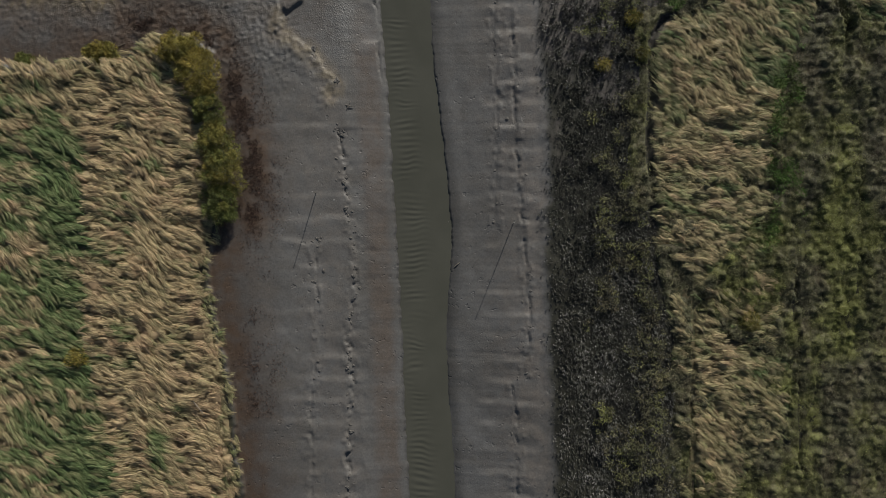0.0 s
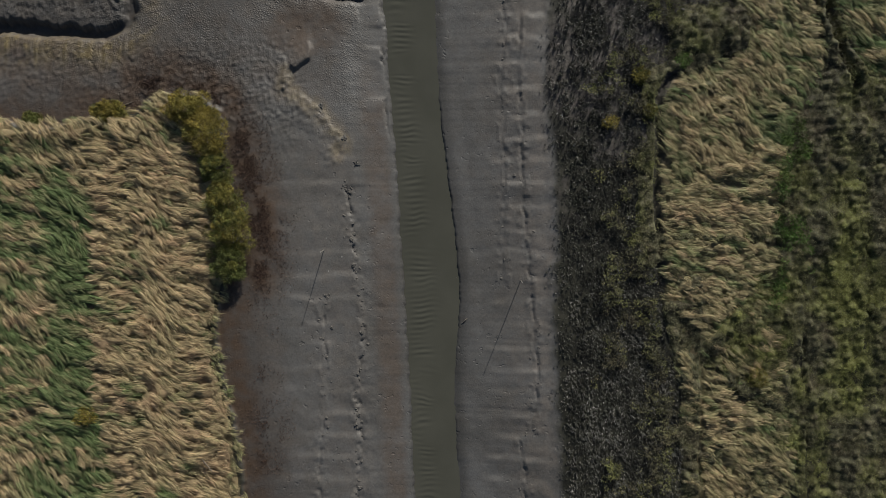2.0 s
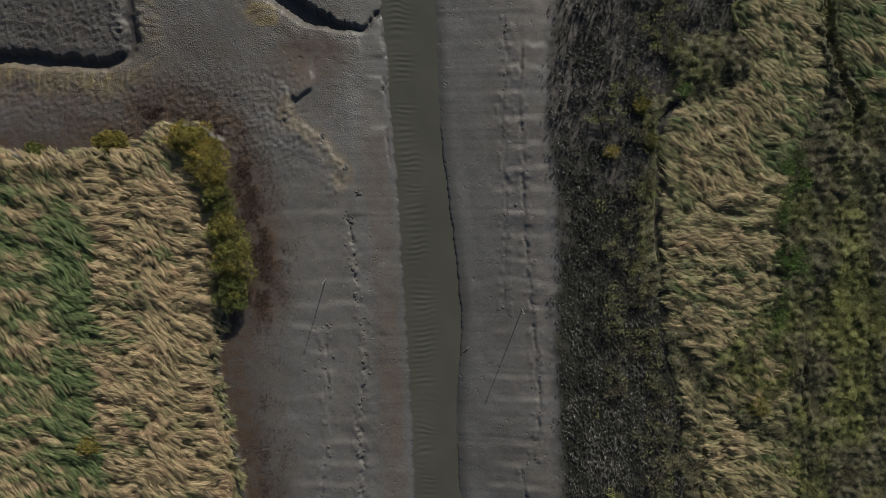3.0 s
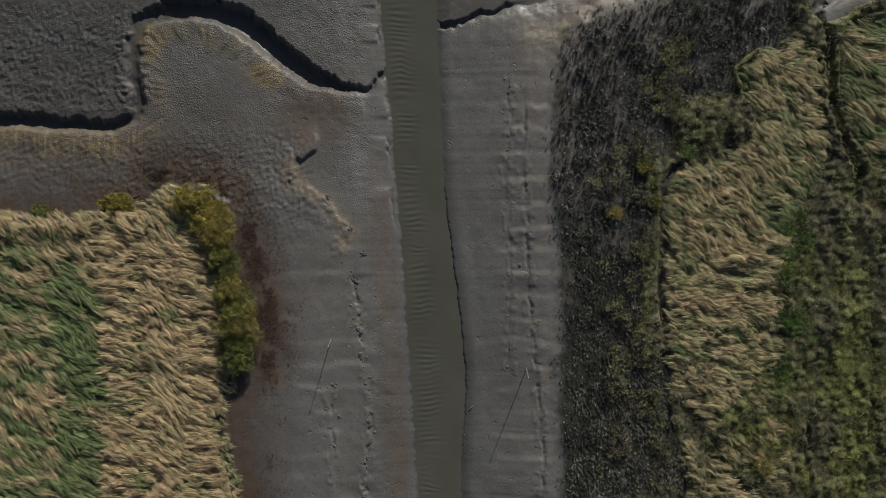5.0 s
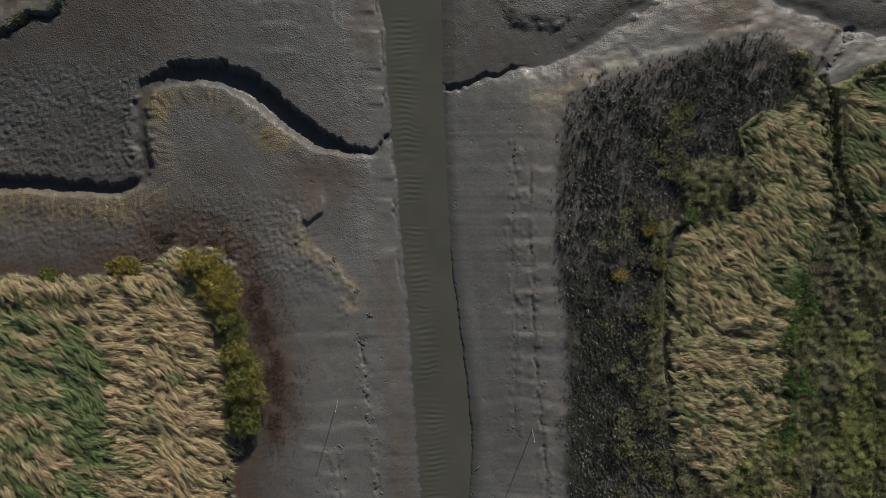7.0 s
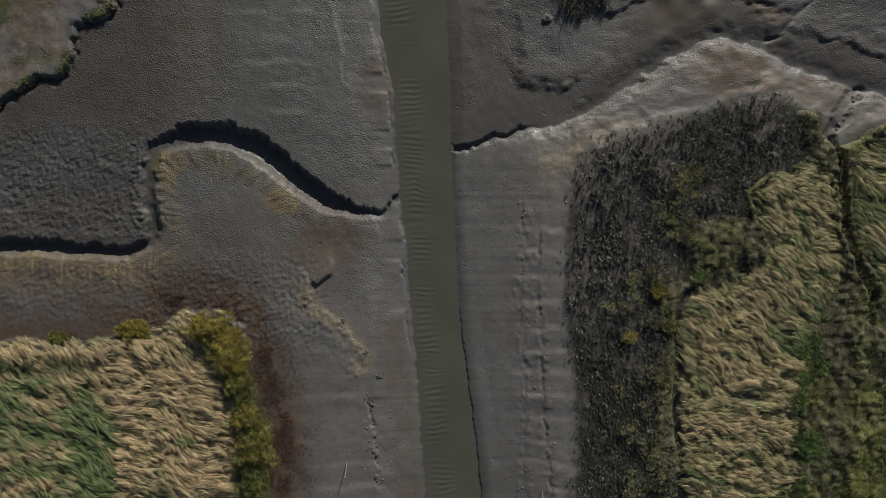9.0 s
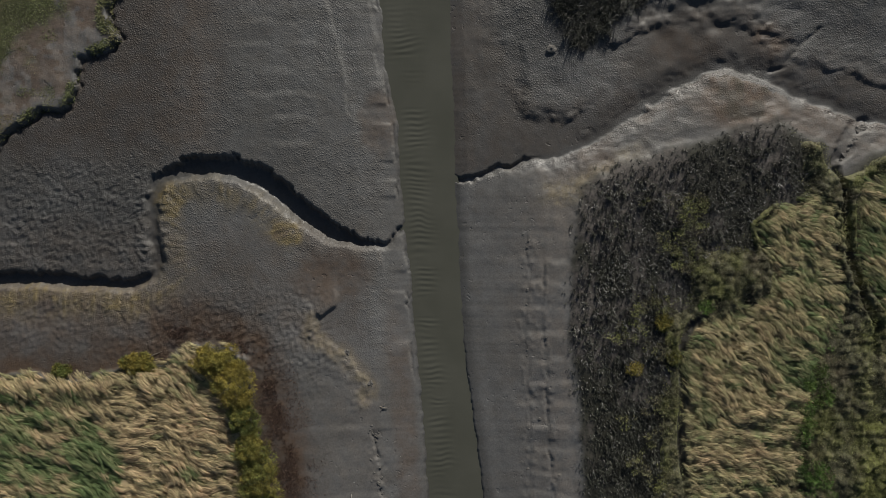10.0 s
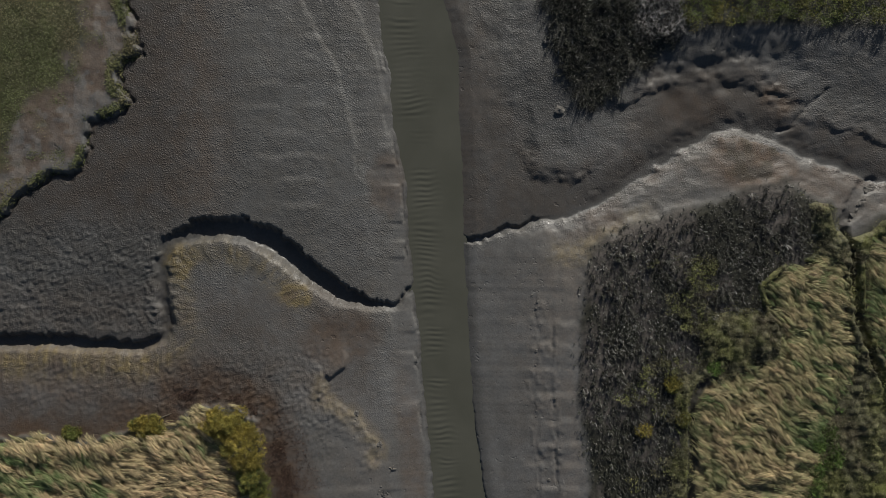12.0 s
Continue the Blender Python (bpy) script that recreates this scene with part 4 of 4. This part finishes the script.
def clumped(name, box, chance, density, tone_of, label, material, category="scrub", radius=(0.16, 0.36), per=24, tall=0.4, leaf=(0.08, 0.17)):
    """Low cushions of small leaves, close together."""
    cx, cy = scatter(box, density)
    keep = rng.random(len(cx)) < chance(cx, cy)
    cx, cy = cx[keep], cy[keep]
    r = rng.uniform(*radius, len(cx))
    dome, size, mood = bushes(cx + 0.2 * vnoise(cx * 1.3, cy * 1.3, 153), cy, 0.68, 154)
    vigour_shade = np.clip(rng.normal(1, 0.2, len(cx)) + 0.6 * (mood - 0.5), 0.35, 1.8)
    i = np.repeat(np.arange(len(cx)), per)
    n = len(i)
    u = rng.normal(size=(n, 3))
    u[:, 2] = np.abs(u[:, 2])
    u /= np.linalg.norm(u, axis=1)[:, None]
    rr = r[i] * rng.uniform(0.6, 1.0, n)
    x, y = cx[i] + u[:, 0] * rr, cy[i] + u[:, 1] * rr
    lifted = tall * (0.5 + 0.6 * vnoise(cx * 0.35, cy * 0.35, 101) + 0.5 * vnoise(cx * 0.8, cy * 0.65, 111)) + (0.05 + 0.42 * size) * dome + rng.uniform(-0.05, 0.08, len(cx))
    z = height(cx, cy)[i] + np.maximum(lifted[i], 0) + u[:, 2] * rr
    rise = np.clip(np.arcsin(u[:, 2]) + rng.normal(0, 0.4, n), -0.2, 1.5)
    tone = np.clip((tone_of(cx, cy) + 0.5 * (mood - 0.5) + rng.normal(0, 0.08, len(cx)))[i] + rng.normal(0, 0.08, n), 0, 1)
    me = blades(name, x, y, z, np.arctan2(u[:, 1], u[:, 0]) + rng.normal(0, 0.5, n), rng.uniform(*leaf, n), rng.uniform(0.035, 0.06, n), rise,
                rise - rng.uniform(0.1, 0.8, n), tone, material, vigour_shade=vigour_shade[i])
    return tagged(new(name, me), label, category, kind="stuff")


def scrub_chance(x, y):
    d = inside(RIGHT_MARSH, x, y)
    belt = belt_chance(x, y)
    reeds = np.maximum(smooth(-0.75 + 0.65 * (x > 22), -0.55 + 0.65 * (x > 22), inside(TAN_EAST, x, y)), smooth(-0.5, 0.3, inside(GREEN_EAST, x, y)))
    dd, _, da = line_dist(DITCH, x, y)
    ditch = np.maximum(smooth(0.1, 0.42, dd + 0.12 * vnoise(x * 2, y * 2, 163) - 0.5 * smooth(2.6, 1.6, da)), smooth(6.2, 7.5, da))
    deep_in = np.maximum(smooth(5.0, 7.5, d), smooth(29.0, 31.0, x))
    for lane in LANES:
        ditch = ditch * smooth(0.03, 0.16, line_dist(lane, x + 0.2 * vnoise(x * 0.8, y * 0.8, 112), y)[0])
    mixed = np.maximum(0.8 * (x < 23.8) * (y < -15), 0.75 * (y < -9) * smooth(0.27, 0.37, vnoise(x * 0.45, y * 0.45, 138)))
    return smooth(0.2, 1.2, d) * deep_in * (1 - 0.97 * belt) * (1 - reeds * (1 - mixed)) * ditch


def scrub_rise(x, y):
    dome, size, _ = bushes(x + 0.2 * vnoise(x * 1.3, y * 1.3, 153), y, 0.68, 154)
    return np.maximum(0.4 * (0.5 + 0.6 * vnoise(x * 0.35, y * 0.35, 101) + 0.5 * vnoise(x * 0.8, y * 0.65, 111)), 0) + (0.05 + 0.42 * size) * dome + 0.06 * vnoise(x * 3.2, y * 3.2, 160) - 0.04


def scrub_tone(x, y):
    bushy = smooth(5.0, 2.0, np.hypot((x - 36.5) * 1.3, (y + 13.0) * 0.45)) + 0.6 * smooth(3.5, 1.5, np.hypot(x - 28.5, (y + 20) * 0.8))
    heath = np.exp(-((x - 33.6) / 1.6) ** 2)
    return np.clip(0.32 + 0.5 * vnoise(x * 0.3, y * 0.22, 102) + 0.35 * vnoise(x * 0.9, y * 0.7, 103) + 0.1 * smooth(11, 8, inside(RIGHT_MARSH, x, y)) + 0.4 * bushy - 0.25 * heath - 0.12 * smooth(7.5, 4.5, np.hypot(x - 24.0, y - 9.5)) - 0.45 * smooth(24.5, 23, x) * smooth(-6, -12, y), 0, 1)


clumped("marsh_scrub", (9, -40, 43.5, 23), scrub_chance, 13.0, scrub_tone, "low olive and grey-brown saltmarsh scrub", SCRUB, per=12, tall=0.4)
sheet("marsh_scrub", (9, -40, 43.5, 23), 0.15, scrub_chance, scrub_rise, lambda x, y: scrub_tone(x, y) + 0.3 * vnoise(x * 3.5, y * 3.5, 161),
      lambda x, y: 0.78 - 0.16 * smooth(7.5, 4.5, np.hypot(x - 24.0, y - 9.5)) + 0.6 * (bushes(x + 0.2 * vnoise(x * 1.3, y * 1.3, 153), y, 0.68, 154)[2] - 0.5) + 0.2 * vnoise(x * 3.1, y * 3.1, 162), SCRUB, "dense leafy mass of low saltmarsh scrub", "scrub")
clumped("marsh_scrub", (12, -42, 22, 16), lambda x, y: 0.8 * smooth(2.5, 4.5, inside(RIGHT_MARSH, x, y)) * smooth(-0.75, -1.0, inside(TAN_EAST, x, y)) * smooth(0.1, 0.7, vnoise(x * 0.5, y * 0.5, 119) + 0.13 * (x - 15.5)), 7.0,
        lambda x, y: np.clip(0.3 + 0.5 * vnoise(x * 0.8, y * 0.8, 120), 0, 1), "olive tussocks scattered through the dark rushes", SCRUB, tall=0.36, radius=(0.16, 0.34), leaf=(0.1, 0.24))
VIVID = [(32.5, 1.6), (32.2, -1.5), (30.9, -4.6), (31.3, -8), (31.9, -11), (30.7, -14.5)]
clumped("leafy_fringe", (28, -17, 35, 4), lambda x, y: smooth(1.6, 0.3, line_dist(VIVID, x, y)[0]) * smooth(-0.2, 0.35, vnoise(x * 0.6, y * 0.6, 121)), 12.0,
        lambda x, y: np.clip(0.6 + 0.4 * vnoise(x * 0.7, y * 0.7, 122), 0, 1), "fresh green leafy plants fringing the straw reeds", FRESH, category="plants", tall=0.6, radius=(0.2, 0.4), leaf=(0.12, 0.3))
clumped("marsh_scrub", (15, 35, 43, 44), lambda x, y: smooth(-0.1, 0.4, inside(NORTH_MARSH, x, y) + 0.5 * vnoise(x * 0.9, y * 0.9, 151)), 9.0,
        lambda x, y: np.clip(0.8 + 0.5 * vnoise(x * 0.4, y * 0.4, 104), 0, 1), "yellow-green scrub on the northern bank", SHRUB, tall=0.2, radius=(0.2, 0.4), leaf=(0.1, 0.24))


def short_grass():
    x, y = scatter((-45, 15, -28, 43), 190)
    d = inside(NW_MARSH, x, y)
    rim = np.maximum(smooth(0.75, 0.15, d) * smooth(-0.3, 0.3, vnoise(x * 0.9, y * 0.9, 105) + 0.1), smooth(1.1, 0.7, d) * smooth(29.5, 31, y) * smooth(-33.5, -32, x) * smooth(-0.6, 0.1, vnoise(x * 1.4, y * 1.0, 156)))
    meadow = smooth(3.6, 5.6, d + 2.6 * fbm(x * 0.3, y * 0.3, 61) + 3.0 * smooth(28, 22, y)) + 0.4 * smooth(0.35, 0.6, vnoise(x * 0.8, y * 0.8, 108))
    keep = (d > -0.25) & (rng.random(len(x)) < np.maximum(rim, meadow))
    x, y, rim = x[keep], y[keep], rim[keep]
    n = len(x)
    tone = np.clip(0.5 + 0.7 * vnoise(x * 0.4, y * 0.4, 106) + 0.3 * vnoise(x * 1.3, y * 1.3, 172) + 0.3 * rim, 0, 1)
    me = blades("marsh_grass", x, y, height(x, y), rng.uniform(0, 6.28, n), rng.uniform(0.08, 0.2, n) * (1 + 1.3 * rim), rng.uniform(0.035, 0.07, n),
                rng.uniform(0.15, 0.7, n) + 0.5 * rim, rng.uniform(-0.4, 0.4, n), tone, GRASS, vigour_shade=1 + 0.25 * vnoise(x * 0.7, y * 0.7, 152) + 0.15 * rim)
    tagged(new("marsh_grass", me), "short olive-green grass on an eroded marsh platform", "grass", kind="stuff")


short_grass()


def glasswort():
    x, y = scatter((-30, -31, -12, 7), 420)
    d = line_dist(STRAND, x, y)[0] * (1 + 0.8 * smooth(0, 3, y))
    for hx, hy, hr in ((-14.9, -22.4, 0.6), (-14.6, -26.5, 0.9), (-14.7, -29.8, 0.7), (-15.6, -26.3, 0.4), (-14.0, -17.5, 0.5)):
        d = np.minimum(d, np.hypot(x - hx, y - hy) / hr + 0.5)
    keep = (rng.random(len(x)) < (smooth(1.3, 0.1, d) + 0.3 * smooth(4.2, 0.8, d)) * smooth(-0.45, 0.35, vnoise(x * 1.0, y * 0.7, 107) + 0.6 * vnoise(x * 3, y * 3, 109))) & (inside(LEFT_BED, x, y) < 0.2)
    x, y = x[keep], y[keep]
    n = len(x)
    rise = rng.uniform(0.5, 1.4, n)
    me = blades("glasswort", x, y, height(x, y) - 0.02, rng.uniform(0, 6.28, n), rng.uniform(0.08, 0.22, n), rng.uniform(0.022, 0.05, n), rise, rise - 0.3,
                rng.random(n) ** 2, RUSTY)
    tagged(new("glasswort", me), "dark red-brown glasswort on the mud beside the reeds", "marsh plant", kind="stuff")


glasswort()


# ---- single shrubs, poles and loose things ----
def part(name, me, parent, label=""):
    ob = new(name, me)
    ob.parent = parent
    return tagged(ob, label)


def stick_mesh(name, points, radii, material, sides=7):
    bm = bmesh.new()
    rings = []
    for k, (p, r) in enumerate(zip(points, radii)):
        p = Vector(p)
        ahead = Vector(points[min(k + 1, len(points) - 1)]) - Vector(points[max(k - 1, 0)])
        turn = ahead.to_track_quat("Z", "X")
        rings.append([bm.verts.new(p + turn @ Vector((r * math.cos(a * 6.2832 / sides), r * math.sin(a * 6.2832 / sides), 0))) for a in range(sides)])
    for a, b in zip(rings, rings[1:]):
        for k in range(sides):
            bm.faces.new((a[k], a[(k + 1) % sides], b[(k + 1) % sides], b[k]))
    bm.faces.new(rings[0][::-1])
    bm.faces.new(rings[-1])
    me = bpy.data.meshes.new(name)
    bm.to_mesh(me)
    bm.free()
    me.materials.append(material)
    return me


def shrub(x, y, wide, deep_, tall, tone, label, count=6000):
    z = float(height(np.array([x]), np.array([y]))[0])
    base = tagged(new("shrub"), label, "shrub", group="shrubs on the marsh edge")
    base.location = (x, y, z)
    for k in range(5):
        a = k * 1.26 + rng.uniform(-0.3, 0.3)
        dx, dy = math.cos(a) * wide * 0.3, math.sin(a) * deep_ * 0.3
        part("stem", stick_mesh("stem", [(0.04 * math.cos(a), 0.04 * math.sin(a), -0.05), (dx * 0.4, dy * 0.4, tall * 0.35), (dx, dy, tall * 0.75)], [0.05, 0.035, 0.012], BARK, 6), base)
    lumps = 46
    la, lq = rng.uniform(0, 6.28, lumps), np.sqrt(rng.random(lumps)) * rng.uniform(0.8, 1.12, lumps)
    lx, ly = np.cos(la) * lq * wide * 0.46, np.sin(la) * lq * deep_ * 0.46
    lz = tall * (0.8 - 0.5 * lq ** 2) * rng.uniform(0.35, 1.15, lumps)
    lr = rng.uniform(0.06, 0.16, lumps) * min(wide, deep_) + 0.1
    i = rng.integers(0, lumps, count)
    u = rng.normal(size=(count, 3))
    u[:, 2] = np.abs(u[:, 2]) - 0.2
    u /= np.linalg.norm(u, axis=1)[:, None]
    c = np.stack([lx[i], ly[i], lz[i]], -1) + u * (lr[i] * rng.uniform(0.5, 1.05, count))[:, None]
    c[:, 2] = np.maximum(c[:, 2], 0.03)
    lump_tone = np.clip(tone + rng.normal(0, 0.28, lumps), 0, 1)
    rise = np.clip(np.arcsin(u[:, 2]) + rng.normal(0, 0.4, count), -0.3, 1.5)
    me = blades("crown", c[:, 0], c[:, 1], c[:, 2], np.arctan2(u[:, 1], u[:, 0]) + rng.normal(0, 0.6, count), rng.uniform(0.1, 0.28, count),
                rng.uniform(0.025, 0.042, count), rise, rise - rng.uniform(0.2, 0.9, count), np.clip(lump_tone[i] + rng.normal(0, 0.12, count), 0, 1), SHRUB,
                vigour_shade=np.clip(rng.normal(1, 0.25, lumps), 0.5, 1.6)[i])
    part("crown", me, base)
    return base


for x, y, w, d, h, tone in SHRUBS:
    shrub(x, y, w, d, h, tone, "rounded yellow-green shrub at the edge of the reeds", 8500 if w > 2 else 3000)
for x, y, w, d, h, tone in ((18.0, 4.8, 1.6, 1.4, 0.6, 0.45), (18.9, 1.6, 1.3, 1.2, 0.55, 0.6), (28.6, -21.5, 2.2, 2.0, 1.0, 0.45)):
    shrub(x, y, w, d, h, tone, "low olive shrub among saltmarsh scrub", 1300)
shrub(15.5, 0.6, 1.5, 1.1, 0.55, 0.1, "yellowish shrub standing among dark rushes", 600)
shrub(-30.2, -25.8, 2.0, 1.8, 1.25, 0.0, "brownish round shrub among green reeds", 1100)


def shell_material():
    m = Nodes("bleached stone")
    return m.done(m.mix(m.noise(20.0, 2), (0.5, 0.48, 0.44), (0.72, 0.7, 0.66)), 0.6, 0.4)


SHELL = shell_material()


def marker_pole(x, y, tall, lean):
    z = float(height(np.array([x]), np.array([y]))[0])
    base = tagged(new("marker_pole"), "thin pale wooden pole stuck upright in the mud", "pole", group="poles on the mud banks")
    base.location = (x, y, z)
    base.rotation_euler = (radians(lean[0]), radians(lean[1]), 0)
    part("shaft", stick_mesh("shaft", [(0, 0, -0.3), (0.01, 0, tall * 0.5), (0, 0.01, tall)], [0.036, 0.03, 0.022], POLE, 8), base)
    part("cap", stick_mesh("cap", [(0, 0.01, tall), (0, 0.01, tall + 0.16)], [0.034, 0.03], SHELL, 8), base, "pale worn pole top")


marker_pole(-9.7, -10.9, 2.95, (3, 6))
marker_pole(7.9, -13.4, 3.3, (0, -5))


def clod_mesh(name, seed, material):
    bm = bmesh.new()
    bmesh.ops.create_icosphere(bm, subdivisions=2, radius=1.0)
    for v in bm.verts:
        k = 1 + 0.7 * noise.noise(v.co * 1.5 + Vector((seed * 7.1, 0, 0))) + 0.35 * noise.noise(v.co * 3.4 + Vector((0, seed * 3.3, 0)))
        v.co *= k
        v.co.z = max(v.co.z * 0.5, -0.3)
    me = bpy.data.meshes.new(name)
    bm.to_mesh(me)
    bm.free()
    me.materials.append(material)
    return me


def clod_material():
    m = Nodes("dry clay clod")
    v = m.noise(6.0, 4)
    return m.done(m.mix(v, (0.115, 0.105, 0.093), (0.185, 0.175, 0.162)), 0.75, 0.35, m.bump(v, 0.6, 0.05))


CLOD = clod_material()
CLOD_MESHES = [clod_mesh("mud_clod", k, CLOD) for k in range(5)]
STONE_MESHES = [clod_mesh("pale_stone", 9 + k, SHELL) for k in range(2)]


def lay(name, me, x, y, size, label, category, group):
    z = float(height(np.array([x]), np.array([y]))[0])
    ob = tagged(new(name, me), label, category, group)
    ob.location = (x, y, z + size * 0.04)
    ob.scale = (size * rng.uniform(0.7, 1.5), size * rng.uniform(0.7, 1.5), size * rng.uniform(0.8, 1.1))
    ob.rotation_euler = (0, 0, rng.uniform(0, 6.28))


def along(line, share):
    k = share * (len(line) - 1)
    i = min(int(k), len(line) - 2)
    (ax, ay), (bx, by) = line[i], line[i + 1]
    return ax + (bx - ax) * (k - i), ay + (by - ay) * (k - i)


for line, count, big, wide in ((CLODS_C, 80, 0.12, 0.2), (CLODS_D, 30, 0.11, 0.3), (CRACK_B, 30, 0.1, 0.3), (CRACK_A, 20, 0.09, 0.2)):
    for _ in range(count):
        px, py = along(line, rng.random())
        if py > -41:
            lay("mud_clod", CLOD_MESHES[rng.integers(0, 5)], px + rng.normal(0, wide), py + rng.normal(0, 0.3), big * rng.uniform(0.35, 1.3),
                "rounded grey lump of clay fallen on the mud bank", "mud clod", "clods along the banks")
for px, py, size in ((2.15, -13.3, 0.32), (2.35, -13.8, 0.2), (7.0, 35.2, 0.3), (8.2, 29.2, 0.34), (-10.1, 1.9, 0.25), (-8.0, -0.9, 0.3)):
    lay("mud_clod", CLOD_MESHES[rng.integers(0, 5)], px, py, size, "pale lump of clay standing on the mud", "mud clod", "clods along the banks")
for _ in range(5):
    px, py = rng.uniform(-13, -5), rng.uniform(-38, 8)
    lay("pale_stone", STONE_MESHES[rng.integers(0, 2)], px, py, rng.uniform(0.025, 0.045), "small bleached stone lying on grey mud", "stone", "stones on the mud")


def driftwood(x, y, points, radii, label):
    z = float(height(np.array([x]), np.array([y]))[0])
    base = tagged(new("driftwood"), label, "driftwood")
    base.location = (x, y, z)
    part("branch", stick_mesh("branch", points, radii, BARK, 7), base)
    return base


def twig(parent, points, radii):
    part("twig", stick_mesh("twig", points, radii, BARK, 5), parent)


stick = driftwood(-27.3, 1.7, [(-0.6, -0.3, 0.03), (0, 0.02, 0.07), (0.7, 0.3, 0.05)], [0.05, 0.045, 0.02], "grey driftwood stick lying before the reeds")
stick = driftwood(-6.9, -3.1, [(-0.35, 0.1, 0.02), (0, 0, 0.12), (0.4, -0.05, 0.04)], [0.035, 0.045, 0.02], "dark forked dead branch lying on the mud")
twig(stick, [(0, 0, 0.12), (0.12, 0.25, 0.25), (0.2, 0.45, 0.2)], [0.03, 0.02, 0.01])
twig(stick, [(-0.05, 0, 0.1), (-0.15, -0.25, 0.12), (-0.22, -0.4, 0.02)], [0.03, 0.02, 0.01])
stick = driftwood(3.0, -17.1, [(-0.25, -0.25, 0.02), (0, 0.0, 0.1), (0.25, 0.2, 0.03)], [0.03, 0.035, 0.02], "short dark stick on the mud beside the water")
stick = driftwood(-20.4, -28.7, [(0, 0, 0), (0.6, -0.7, 0.75), (1.5, -1.6, 0.95)], [0.06, 0.05, 0.02], "bleached dead branch leaning in the flattened reeds")



def leafy_plant(x, y, wide, count):
    z = float(height(np.array([x]), np.array([y]))[0])
    base = tagged(new("leafy_plant"), "bright green leafy plant at the edge of the straw reeds", "plant")
    base.location = (x, y, z)
    a, r = rng.uniform(0, 6.28, count), np.sqrt(rng.random(count)) * wide / 2
    rise = rng.uniform(0.3, 1.2, count)
    me = blades("foliage", np.cos(a) * r, np.sin(a) * r, rng.uniform(0, 0.35, count), rng.uniform(0, 6.28, count), rng.uniform(0.2, 0.45, count),
                rng.uniform(0.04, 0.08, count), rise, rise - rng.uniform(0.4, 1.0, count), rng.random(count), FRESH)
    part("foliage", me, base)


leafy_plant(21.7, 6.1, 1.3, 500)
leafy_plant(31.0, -0.6, 1.2, 450)


for share in (0.06, 0.12, 0.2, 0.28, 0.36, 0.44, 0.52, 0.6, 0.68, 0.76):
    px, py = along(DITCH[:3], 0.15 + share)
    lay("mud_clod", CLOD_MESHES[rng.integers(0, 5)], px + 0.55 + rng.normal(0, 0.1), py - 0.2 + rng.normal(0, 0.1), rng.uniform(0.16, 0.26),
        "pale lump of clay beside the ditch outlet", "mud clod", "clods beside the ditch outlet")
